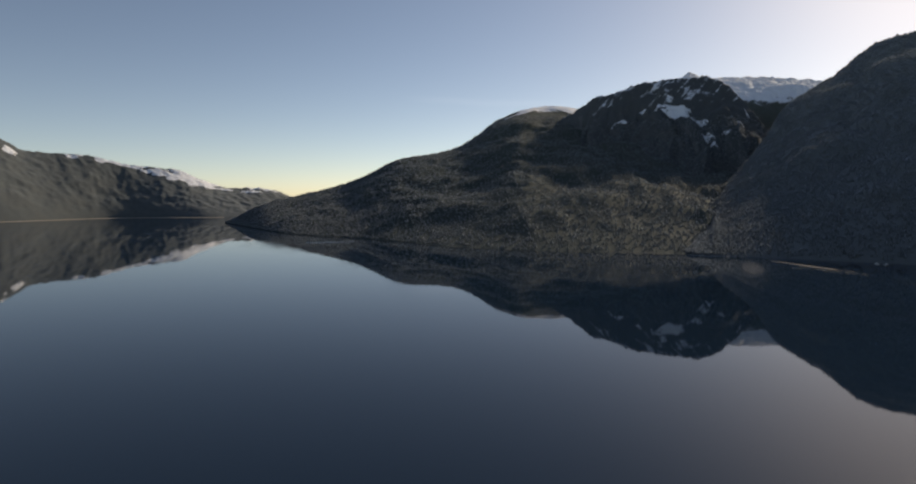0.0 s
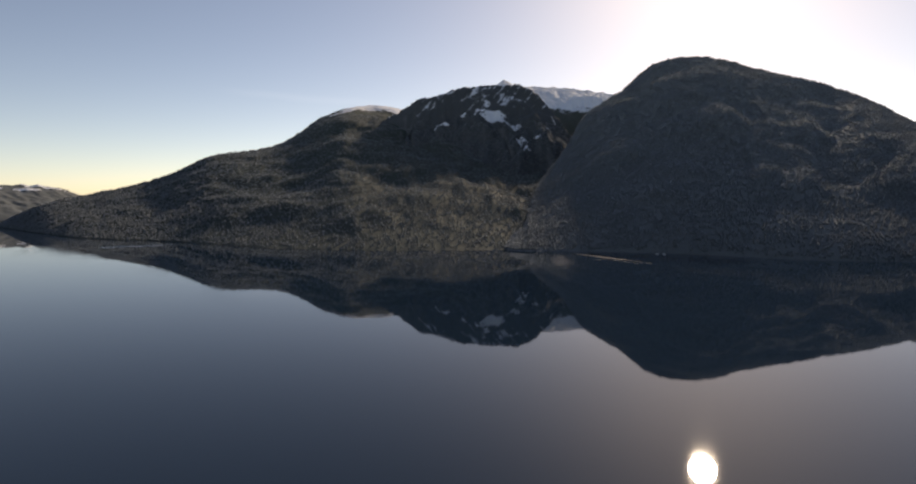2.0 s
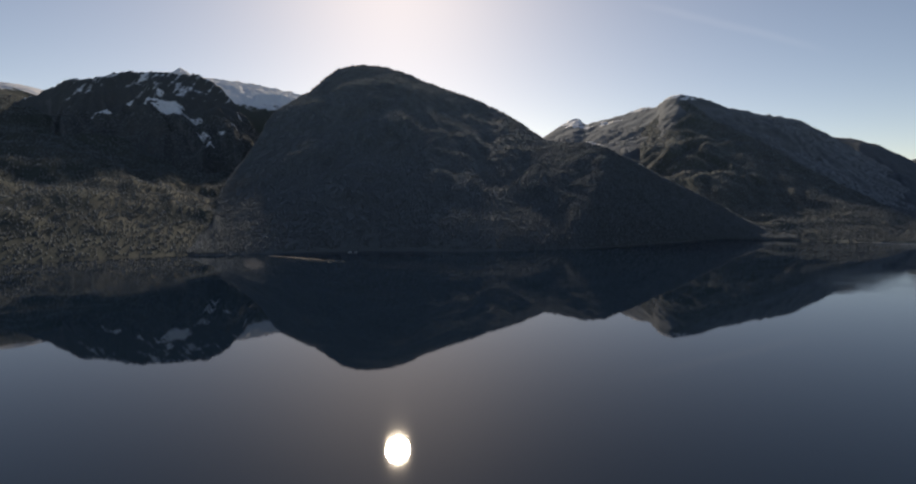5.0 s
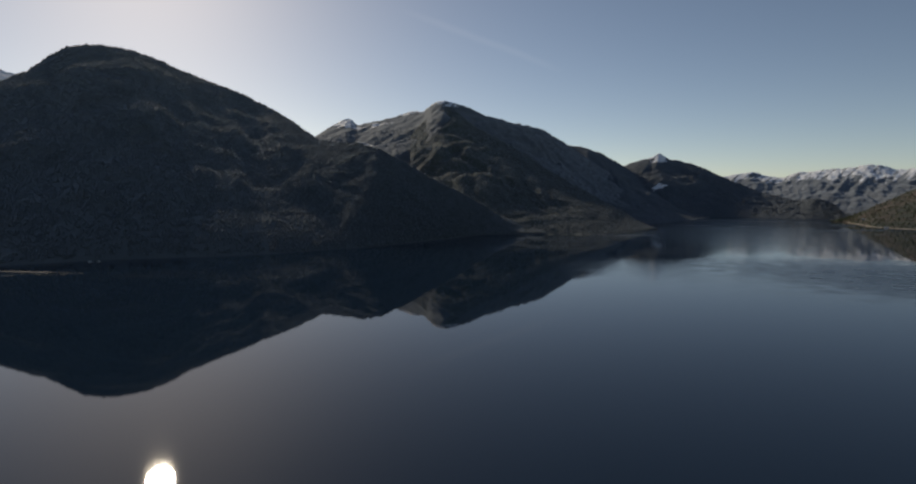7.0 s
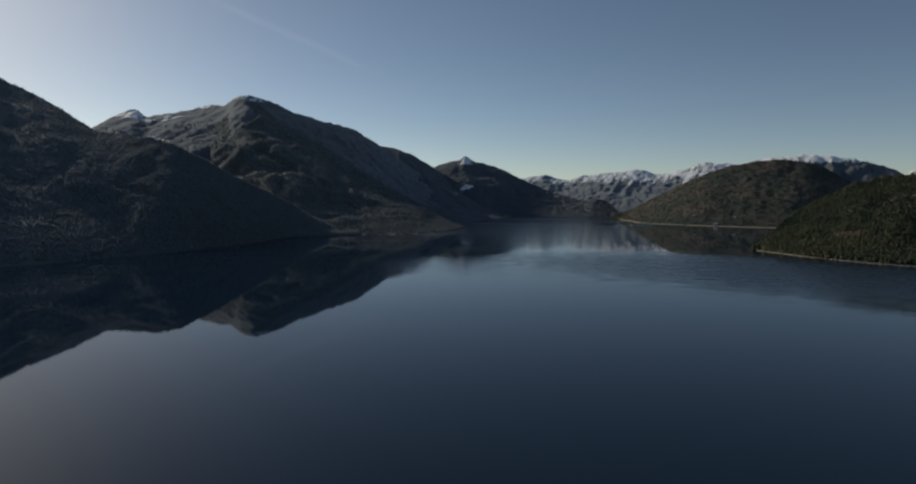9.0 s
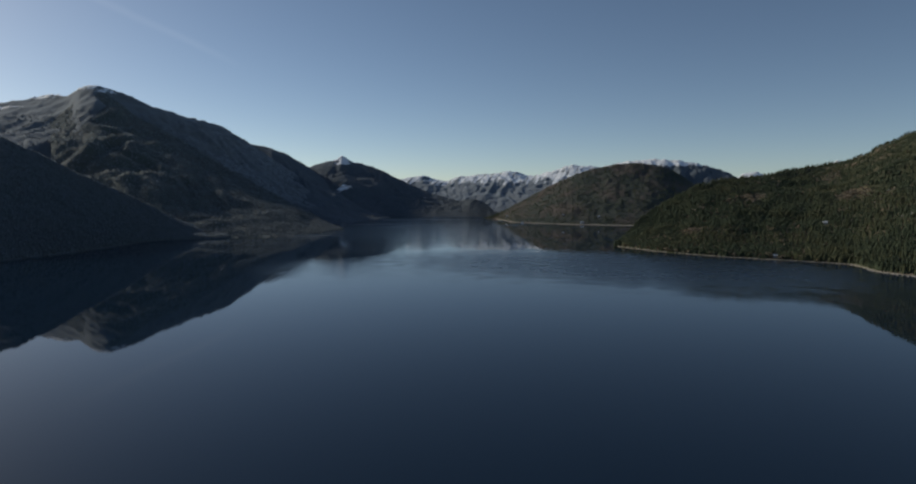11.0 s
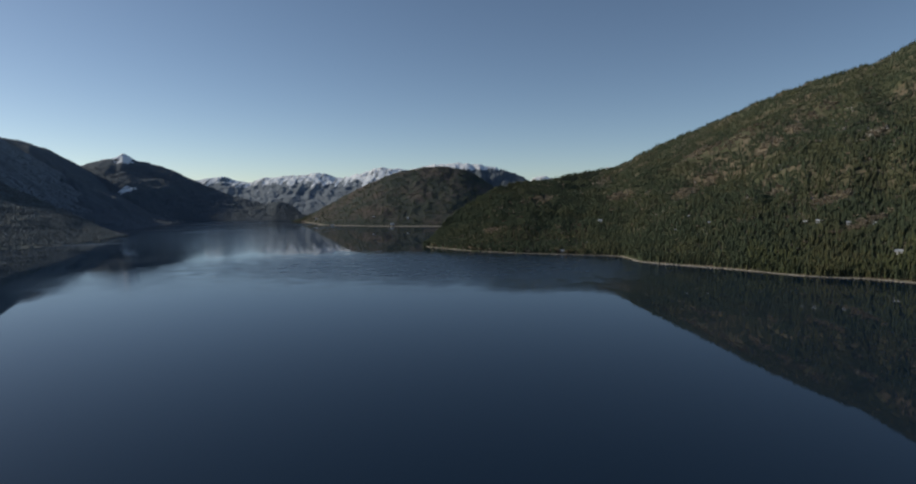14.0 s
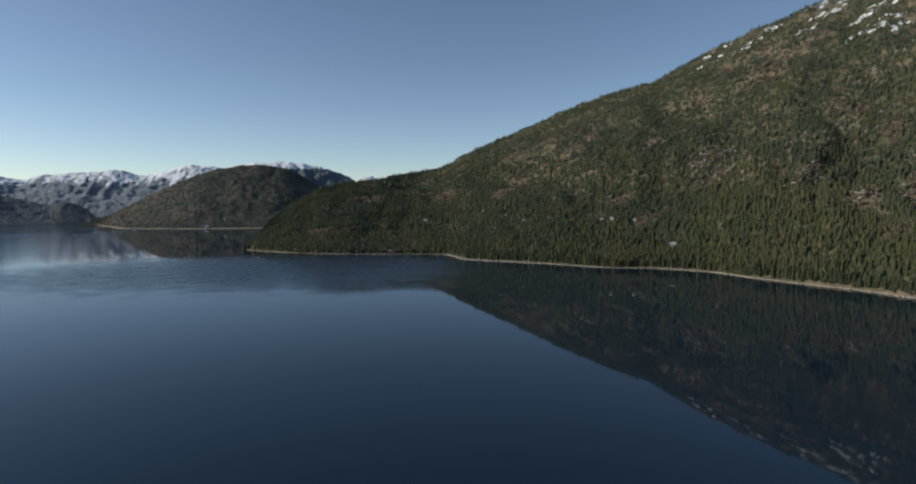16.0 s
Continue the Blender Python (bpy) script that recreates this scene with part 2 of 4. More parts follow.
def curve(at, xs, ys):
    """A smooth line through a few points of the plan."""
    xs, ys = np.asarray(xs, float), np.asarray(ys, float)
    d = np.diff(ys) / np.diff(xs)
    m = np.concatenate([[d[0]], np.where(d[:-1] * d[1:] > 0, 2 * d[:-1] * d[1:] / (d[:-1] + d[1:] + 1e-9), 0.0), [d[-1]]])
    at = np.clip(at, xs[0], xs[-1])
    k = np.clip(np.searchsorted(xs, at) - 1, 0, len(xs) - 2)
    h = xs[k + 1] - xs[k]
    t = (at - xs[k]) / h
    return (2 * t**3 - 3 * t**2 + 1) * ys[k] + (t**3 - 2 * t**2 + t) * h * m[k] + (3 * t**2 - 2 * t**3) * ys[k + 1] + (t**3 - t**2) * h * m[k + 1]


def mesh_of(name, verts, faces, material, smooth=False):
    verts, faces = np.asarray(verts, np.float32), np.asarray(faces, np.int32)
    me = bpy.data.meshes.new(name)
    sides = faces.shape[1]
    me.vertices.add(len(verts))
    me.vertices.foreach_set("co", verts.ravel())
    me.loops.add(faces.size)
    me.loops.foreach_set("vertex_index", faces.ravel())
    me.polygons.add(len(faces))
    me.polygons.foreach_set("loop_start", np.arange(len(faces), dtype=np.int32) * sides)
    me.update(calc_edges=True)
    me.validate()
    if smooth:
        me.shade_smooth()
    me.materials.append(material)
    return me


class Slope:
    """A mountain side above the lake. crest: (bearing, distance, height) along the skyline ridge; foot: (bearing, distance) along the shore."""

    def __init__(self, crest, foot, seed, bend=1.0, relief=60.0, gully=70.0, crag=6.0, fall=0.5, trees=0.0, size=260.0, rib=230.0):
        self.crest, self.foot, self.seed, self.bend = crest, foot, seed, bend
        self.relief, self.gully, self.crag, self.fall, self.trees, self.size, self.rib = relief, gully, crag, fall, trees, size, rib
        self.low, self.high = crest[0][0], crest[-1][0]

    def shore(self, b):
        return curve(b, [f[0] for f in self.foot], [f[1] for f in self.foot])

    def at(self, b, s):
        """The places at bearings b and steps s: 0 at the shore, 1 on the crest, up to 2 down the far side."""
        near, far, top = self.shore(b), curve(b, [c[0] for c in self.crest], [c[1] for c in self.crest]), curve(b, [c[0] for c in self.crest], [c[2] for c in self.crest]) - self.trees
        near = np.minimum(near, far - 30)
        up, over = np.minimum(s, 1.0), np.maximum(s - 1.0, 0.0)
        r = near + (far - near) * up + over * 600.0
        x, y = r * np.sin(np.radians(b)), r * np.cos(np.radians(b))
        broad = sum(curve(b + k, [c[0] for c in self.crest], [c[2] for c in self.crest]) for k in (-2.0, -1.2, -0.5, 0.5, 1.2, 2.0)) / 6 - self.trees
        broad = np.clip(broad, top - 60, top + 25)
        z = -4.0 + (broad + 4.0) * up**self.bend + (top - broad) * up**5 - over * 600.0 * self.fall
        tall = np.clip(top / 400.0, 0.05, 1.5)
        mid = np.clip(4 * up * (1 - up), 0, 1)
        wx, wy = x + 80 * value_noise(x / 300, y / 300, self.seed + 50), y + 80 * value_noise(x / 300, y / 300, self.seed + 51)
        z = z + self.relief * tall * mid * fbm(wx / self.size, wy / self.size, self.seed, 5)
        along = np.radians(b) * 0.5 * (near + far)
        z = z - self.gully * tall * mid * np.abs(fbm(along / self.rib + 0.5 * value_noise(x / 200, y / 200, self.seed + 9), up * 0.9, self.seed + 20, 4, 0.55))
        z = z + self.crag * np.clip(up * 3, 0, 1) * fbm(x / 45, y / 45, self.seed + 40, 4, 0.6)
        return np.stack([x, y, z], -1)

    def mesh(self, name, cols, rows, material, over=0.5):
        b = np.linspace(self.low, self.high, cols)
        s = np.concatenate([np.linspace(0, 1, rows) ** 1.1, 1 + np.linspace(0, over, max(4, rows // 6))[1:]])
        bb, ss = np.meshgrid(b, s, indexing="ij")
        v = self.at(bb.ravel(), ss.ravel())
        n = len(s)
        i, j = np.meshgrid(np.arange(cols - 1), np.arange(n - 1), indexing="ij")
        k = (i * n + j).ravel()
        return mesh_of(name, v, np.stack([k, k + 1, k + n + 1, k + n], -1)[:, ::-1], material, True)

    def find(self, b, tangent):
        """The place on the slope at bearing b that lies on a sight line of this steepness from the eye."""
        s = np.linspace(0.0, 1.0, 600)
        p = self.at(np.full(600, float(b)), s)
        r = np.hypot(p[:, 0], p[:, 1])
        k = int(np.argmax(p[:, 2] >= EYE[2] + tangent * r))
        return Vector(p[k].tolist())


def mountain(name, label, slope, cols, rows, material, over=0.5):
    return tagged(new(name, slope.mesh(name, cols, rows, material, over)), label, "mountain")


def tiers(levels, sides, rng, spread=0.2, trunk=True):
    """A unit conifer: ragged skirts of needles, one over the other, on a thin trunk."""
    verts, faces = [], []
    for k in range(levels):
        low, top = 0.10 + 0.86 * k / levels, min(1.0, 0.10 + 0.86 * (k + 1.7) / levels)
        rad = spread * (1 - 0.86 * k / levels)
        base = len(verts)
        for a in range(sides):
            w = 2 * math.pi * (a + rng.uniform(-0.25, 0.25)) / sides + k
            q = rad * rng.uniform(0.65, 1.25)
            verts.append((q * math.cos(w), q * math.sin(w), low + rng.uniform(-0.035, 0.03)))
        verts.append((rng.uniform(-0.01, 0.01), rng.uniform(-0.01, 0.01), top))
        faces += [(base + a, base + (a + 1) % sides, base + sides) for a in range(sides)]
    if trunk:
        base = len(verts)
        for a in range(3):
            verts.append((0.02 * math.cos(2.1 * a), 0.02 * math.sin(2.1 * a), -0.06))
        verts.append((0, 0, 0.5))
        faces += [(base + a, base + (a + 1) % 3, base + 3) for a in range(3)]
    return np.array(verts), np.array(faces)


def twiggy(rng, count=12):
    """A unit leafless broadleaf tree: thin blades of twigs that fan out from a short trunk."""
    verts, faces = [], []
    for _ in range(count):
        w, lean, h = rng.uniform(0, 6.28), rng.uniform(0.05, 0.32), rng.uniform(0.6, 1.0)
        c, s, base = math.cos(w), math.sin(w), len(verts)
        verts += [(0.02 * c, 0.02 * s, rng.uniform(0.0, 0.3)), (lean * c - 0.09 * s, lean * s + 0.09 * c, h * 0.72), (lean * 0.9 * c, lean * 0.9 * s, h), (lean * c + 0.09 * s, lean * s - 0.09 * c, h * 0.66)]
        faces += [(base, base + 1, base + 2), (base, base + 2, base + 3)]
    return np.array(verts), np.array(faces)


def wood_of(name, label, places, heights, kinds, material, rng, wide=1.0):
    """One forest: many trees of a few kinds, standing at the places."""
    vs, fs, count = [], [], 0
    pick = rng.integers(0, len(kinds), len(places))
    for k, (tv, tf) in enumerate(kinds):
        p, h = places[pick == k], heights[pick == k]
        w = rng.uniform(0, 6.283, len(p))
        girth = h * wide * rng.uniform(0.75, 1.25, len(p))
        c, s = np.cos(w)[:, None], np.sin(w)[:, None]
        x = (tv[None, :, 0] * c - tv[None, :, 1] * s) * girth[:, None] + p[:, :1]
        y = (tv[None, :, 0] * s + tv[None, :, 1] * c) * girth[:, None] + p[:, 1:2]
        z = tv[None, :, 2] * h[:, None] + p[:, 2:3] - 0.5
        vs.append(np.stack([x, y, z], -1).reshape(-1, 3))
        fs.append((tf[None] + (np.arange(len(p)) * len(tv))[:, None, None] + count).reshape(-1, 3))
        count += len(p) * len(tv)
    return tagged(new(name, mesh_of(name, np.concatenate(vs), np.concatenate(fs), material)), label, "forest", kind="stuff")


def scatter(slope, count, rng, low=0.02, high=1.02, lo_b=None, hi_b=None, power=1.0):
    b = rng.uniform(slope.low if lo_b is None else lo_b, slope.high if hi_b is None else hi_b, count)
    s = low + (high - low) * rng.uniform(0, 1, count) ** power
    p = slope.at(b, s)
    return p[p[:, 2] > 1.2], b[p[:, 2] > 1.2], s[p[:, 2] > 1.2]


# ---- the lake ----
def lake():
    n = 48
    edge = np.linspace(-9000, 9000, n)
    x, y = np.meshgrid(edge, edge, indexing="ij")
    v = np.stack([x.ravel(), y.ravel(), np.zeros(n * n)], -1)
    i, j = np.meshgrid(np.arange(n - 1), np.arange(n - 1), indexing="ij")
    k = (i * n + j).ravel()
    return tagged(new("water", mesh_of("water", v, np.stack([k, k + n, k + n + 1, k + 1], -1), WATER)), "deep blue lake, almost mirror still", "lake", kind="structure")


lake()

# ---- the mountains round the lake ----
FAR_LEFT = Slope([(-122, 4650, 540), (-114, 4650, 620), (-110, 4650, 568), (-108, 4650, 501), (-106.3, 4650, 431), (-104.4, 4650, 426), (-102.4, 4650, 417), (-100.3, 4650, 371), (-98.1, 4650, 347), (-95.9, 4650, 329), (-94, 4650, 268), (-91.6, 4650, 200), (-89.1, 4650, 197), (-87.5, 4650, 184), (-85.9, 4650, 125), (-82.7, 4600, 25)],
                 [(-122, 3800), (-108.4, 3996), (-100.5, 4250), (-92.2, 4034), (-82, 4100)], 3, 0.9, 9, 12, 5, rib=350)
PENINSULA = Slope([(-91.9, 3200, -3), (-90.7, 3050, 45), (-88.6, 3000, 99), (-85.9, 3050, 136), (-82.7, 3000, 173), (-79.3, 3000, 232), (-75.9, 3013, 322), (-72.5, 3200, 366), (-70.2, 3400, 414), (-67.9, 3650, 521), (-66.2, 3822, 625), (-63.9, 4000, 712), (-61.1, 4300, 784), (-57.8, 4300, 747), (-50, 4100, 560), (-44, 3700, 400), (-38, 3300, 300)],
                  [(-91.9, 3160), (-91.4, 3000), (-88.7, 2395), (-86, 2063), (-80.5, 1836), (-69.1, 1444), (-57.6, 1359), (-47.1, 1350), (-42, 1330), (-38, 1500)], 11, 1.0, 20, 14, 3, trees=5)
ROCKY = Slope([(-66, 3900, 400), (-63, 3750, 480), (-60.3, 3600, 587), (-58.6, 3500, 628), (-56.3, 3334, 679), (-53.6, 3320, 715), (-51, 3322, 744), (-47.7, 3300, 744), (-46, 3250, 706), (-44.4, 3200, 612), (-43, 3100, 501), (-41.3, 3000, 362)],
              [(-66, 3500), (-62, 3000), (-56, 2550), (-50, 2450), (-44, 2350), (-41, 2400)], 17, 0.85, 40, 65, 9)
GLACIER = Slope([(-56, 4600, 800), (-53.1, 4600, 891), (-51.2, 4600, 971), (-49.3, 4600, 980), (-48.4, 4600, 1020), (-47.4, 4600, 973), (-46, 4600, 963), (-43.2, 4600, 949), (-41, 4600, 924), (-39, 4600, 898), (-35.8, 4600, 825), (-33, 4600, 700)],
                [(-56, 3600), (-44, 3500), (-33, 3600)], 23, 0.25, 12, 14, 9)
BIG = Slope([(-49, 1400, -8), (-46.5, 1700, 40), (-45.6, 2000, 136), (-43.3, 2500, 286), (-42.1, 2680, 382), (-41, 2798, 493), (-39.2, 2870, 570), (-37.5, 2950, 634), (-35.8, 3085, 740), (-34.2, 3040, 780), (-31.9, 3000, 784), (-29.1, 2971, 753), (-26.4, 3050, 718), (-23.7, 3040, 666), (-21, 3015, 607), (-18.5, 2800, 515), (-15.9, 2507, 401), (-14.5, 2380, 350), (-11.2, 2127, 319), (-8.9, 2010, 288), (-6.5, 1980, 244), (-4.1, 1960, 194), (-1.6, 1980, 154), (1, 2050, 102), (4.2, 2060, 40), (7.5, 2000, 4)],
            [(-46.5, 1330), (-42, 1350), (-33.6, 1356), (-23.3, 1330), (-12.1, 1430), (-3.4, 1675), (1, 1880), (7.5, 1950)], 29, 0.9, 14, 12, 3, trees=4)
DOME = Slope([(-19, 4400, 430), (-17.4, 4400, 490), (-14.9, 4400, 574), (-13.2, 4400, 657), (-11.8, 4400, 700), (-11.1, 4350, 651), (-9.2, 4200, 664), (-7.4, 4100, 681), (-5.9, 4000, 703), (-4.7, 3850, 686), (-3.9, 3700, 705), (-2.7, 3616, 716), (-0.9, 3600, 683), (1.2, 3582, 626), (3.8, 3700, 596), (6.5, 3900, 577), (9.3, 4035, 478), (12.1, 4000, 338), (15.6, 3900, 171), (19.6, 3700, 20)],
             [(-19, 2700), (-8, 2300), (2, 2300), (9, 2500), (15, 2900), (19.6, 3300)], 37, 0.95, 14, 18, 5, trees=4, rib=420)
SPUR = Slope([(-6, 3600, 520), (-4.5, 3600, 600), (-2.7, 3560, 680), (0.1, 3400, 550), (4.3, 3100, 387), (7.6, 2900, 259), (12.1, 2700, 131), (15.6, 2500, 43), (17.9, 2370, 0)],
             [(-6, 2000), (0, 1900), (5.1, 1940), (10.5, 1945), (15.6, 2070), (17.9, 2330)], 41, 1.0, 25, 30, 3, trees=9)
SIDED = Slope([(4, 4400, 420), (6.5, 4400, 476), (8.8, 4400, 509), (10.2, 4400, 493), (12.1, 4400, 451), (14.4, 4350, 344), (17.3, 4250, 196), (20.8, 4100, 38), (23.1, 3950, -4)],
              [(4, 3500), (14, 2850), (18, 2901), (21, 3400), (23.1, 3850)], 43, 1.0, 25, 35, 4)
FAR_PEAK = Slope([(11, 4500, 240), (12.1, 4500, 266), (14.7, 4500, 356), (16.1, 4500, 392), (17.1, 4500, 412), (17.6, 4500, 436), (18.2, 4500, 410), (19.6, 4500, 379), (21.3, 4450, 332), (23.6, 4400, 242), (26.4, 4300, 154), (29.2, 4100, 101), (30, 3950, 114), (31.4, 3880, 95), (32.4, 3800, 34), (33, 3740, -2)],
                 [(11, 3700), (20, 3720), (24, 3783), (31.4, 3690), (33, 3650)], 47, 0.8, 20, 28, 5, rib=300)
RANGE = Slope([(17, 4750, 150), (20.2, 4750, 213), (23.3, 4750, 275), (25.3, 4750, 298), (27.5, 4750, 259), (29.2, 4750, 296), (31.9, 4750, 317), (34.3, 4750, 338), (36.1, 4750, 300), (38.1, 4750, 342), (40, 4750, 383), (42, 4750, 367), (43.8, 4750, 342), (46.1, 4750, 239), (49, 4750, 120)],
              [(17, 4000), (33, 3950), (49, 4000)], 53, 0.9, 10, 18, 6, rib=150)
MID_HILL = Slope([(31.4, 3500, -3), (32.2, 3470, 18), (34.4, 3400, 88), (37.8, 3300, 194), (40.7, 3250, 264), (43.6, 3250, 305), (45.6, 3250, 317), (48.1, 3250, 296), (50.3, 3250, 228), (52.5, 3250, 142), (55.2, 3200, 49), (58, 3100, 10)],
                 [(31.4, 3470), (32.4, 3400), (34.6, 2937), (40.7, 2765), (45.4, 2724), (52, 2700), (58, 2800)], 59, 1.0, 14, 11, 3, trees=6)
SNOW_HILL = Slope([(37, 4500, 170), (40.1, 4500, 266), (43, 4500, 357), (45.8, 4500, 400), (48.1, 4500, 404), (50.3, 4500, 384), (52.5, 4500, 338), (54.6, 4500, 263), (57.3, 4500, 175), (60, 4500, 120)],
                  [(37, 3700), (48, 3600), (60, 3700)], 61, 1.0, 35, 60, 7)
SNOW_TIP = Slope([(50, 4800, 150), (52, 4800, 218), (54.4, 4800, 281), (55.7, 4800, 312), (57.2, 4800, 278), (59.3, 4800, 249), (60.7, 4800, 300), (61.9, 4800, 372), (63.1, 4800, 296), (66, 4800, 200)],
                 [(50, 4300), (58, 4300), (66, 4300)], 67, 1.0, 30, 40, 8)
EAST = Slope([(43.8, 1580, -4), (45.3, 1620, 38), (47.4, 1750, 93), (49.6, 1850, 134), (51.2, 1900, 163), (53.4, 2000, 185), (56.2, 2100, 198), (59.1, 2300, 225), (62.5, 2450, 256), (65.4, 2450, 319), (68.8, 2400, 378), (72.2, 2360, 430), (76.6, 2300, 495), (79.8, 2250, 524), (81.9, 2200, 532), (84.4, 2200, 572), (86.8, 2200, 617), (90.5, 2200, 679), (93.6, 2200, 719), (96.5, 2250, 769), (99.5, 2300, 823), (101.9, 2300, 840), (108, 2350, 860), (116, 2400, 800), (126, 2500, 640), (140, 2600, 420)],
             [(43.8, 1568), (45.4, 1520), (48.4, 1433), (54, 1356), (57.8, 1336), (63, 1319), (65.3, 1213), (69, 1175), (72.3, 1150), (79.5, 1100), (83, 1110), (87.4, 1097), (92.1, 1032), (96.5, 991), (100.6, 961), (103.1, 935), (110, 930), (120, 1050), (140, 1700)], 71, 1.0, 24, 16, 4, trees=3)
SOUTH = Slope([(138, 2600, 430), (155, 2900, 380), (180, 3000, 420), (205, 3200, 470), (225, 3600, 520), (240, 4400, 540)],
              [(138, 1650), (160, 2000), (190, 2100), (215, 2500), (240, 3800)], 79, 1.0, 60, 60, 6)

FOREST_SIDE = slope_material("forest_side", None, rock=0.1, haze_sheen=0.15)
# Far crest: colours kept pale and cool, with the air's haze painted in.
mountain("mountain", "long far mountain with snow streaks along its crest", FAR_LEFT, 320, 60, slope_material("far_left_side", 420, 160, 0.12, 0.15, green=(0.086, 0.096, 0.094), brown=(0.094, 0.100, 0.094), stone=(0.22, 0.22, 0.22), haze_sheen=0.15))
mountain("mountain", "dark forested hill sloping down to a wooded point", PENINSULA, 340, 90, slope_material("peninsula_side", 715, 60, 0.46, 0.0, green=(0.066, 0.078, 0.066), brown=(0.072, 0.078, 0.064), haze_sheen=0.05))
mountain("mountain", "steep rocky mountain with snow in its gullies", ROCKY, 300, 110, slope_material("rocky_side", 530, 260, 0.135, 0.3, -50, green=(0.085, 0.094, 0.098), brown=(0.092, 0.098, 0.098), stone=(0.18, 0.185, 0.19)))
mountain("mountain", "snow-covered glacier ridge with a small pointed peak", GLACIER, 260, 60, slope_material("glacier_side", 690, 160, 0.50, 0.4))
# Greyed, lightened colours plus sheen imitate the haze before this backlit side.
mountain("mountain", "broad dark forested mountain rising straight from the lake", BIG, 340, 100, slope_material("big_side", None, rock=0.1, green=(0.096, 0.108, 0.104), brown=(0.102, 0.110, 0.102), haze_sheen=0.25))
# Distance haze is put into the dome's bluish colours and sheen.
mountain("mountain", "dome-shaped mountain with a snowy back ridge", DOME, 340, 90, slope_material("dome_side", 665, 90, 0.22, -0.3, green=(0.080, 0.092, 0.100), brown=(0.088, 0.097, 0.100), stone=(0.20, 0.21, 0.21), haze_sheen=0.3))
mountain("mountain", "dark forested spur running down into the lake", SPUR, 240, 80, FOREST_SIDE)
# Flank, far peak and range: blue haze mixed into green, brown and stone.
mountain("mountain", "forested mountain flank above the lake, its blue-grey haze painted on", SIDED, 160, 50, slope_material("flank_side", None, rock=0.0, haze_sheen=0.08, green=(0.088, 0.105, 0.122), brown=(0.096, 0.110, 0.122), stone=(0.23, 0.25, 0.27)))
mountain("mountain", "far forested mountain with a small snow cap", FAR_PEAK, 240, 60, slope_material("far_peak_side", 395, 60, 0.36, -0.3, haze_sheen=0.1, green=(0.085, 0.102, 0.120), brown=(0.092, 0.106, 0.120), stone=(0.24, 0.25, 0.26)))
mountain("mountain", "far range of rugged snow-streaked peaks", RANGE, 360, 70, slope_material("range_side", 205, 190, 0.22, -0.4, 33, green=(0.110, 0.130, 0.150), brown=(0.125, 0.140, 0.155), stone=(0.30, 0.31, 0.33), haze_sheen=0.3))
mountain("mountain", "rounded forested hill with brown clearings by the lake", MID_HILL, 240, 70, slope_material("mid_hill_side", None, rock=0.15, green=(0.052, 0.062, 0.052), brown=(0.112, 0.088, 0.076), patch=0.49))
# This hill's blue shift is painted haze as well.
mountain("mountain", "rounded far hill with a thin snow cover on top", SNOW_HILL, 200, 50, slope_material("snow_hill_side", 350, 60, 0.36, -0.1, haze_sheen=0.15, green=(0.088, 0.105, 0.122), brown=(0.096, 0.110, 0.122), stone=(0.23, 0.25, 0.27)))
mountain("mountain", "small far snow peaks", SNOW_TIP, 140, 40, slope_material("snow_tip_side", 190, 60, 0.62, 0.2))
EAST_SIDE = slope_material("east_side", 660, 200, 0.13, 0.25, green=(0.076, 0.080, 0.042), brown=(0.205, 0.160, 0.112), stone=(0.24, 0.215, 0.18), patch=0.50, haze_sheen=0.04)
mountain("mountain", "sunlit conifer-covered mountain side with rock outcrops above the shore", EAST, 460, 150, EAST_SIDE)
mountain("mountain", "forested ridge closing the lake", SOUTH, 160, 40, FOREST_SIDE)


# ---- lying snow ----
def snow_material():
    m = Nodes("lying_snow")
    g, p, n = m.place()
    a = m.noise(g.outputs["Position"], 0.03, 6, 0.6)
    m.bump(a, 0.3, 4.0)
    return m.finish(m.mix(a, (0.84, 0.86, 0.89), (0.72, 0.75, 0.79)), 0.7, 0.3)


SNOW = snow_material()


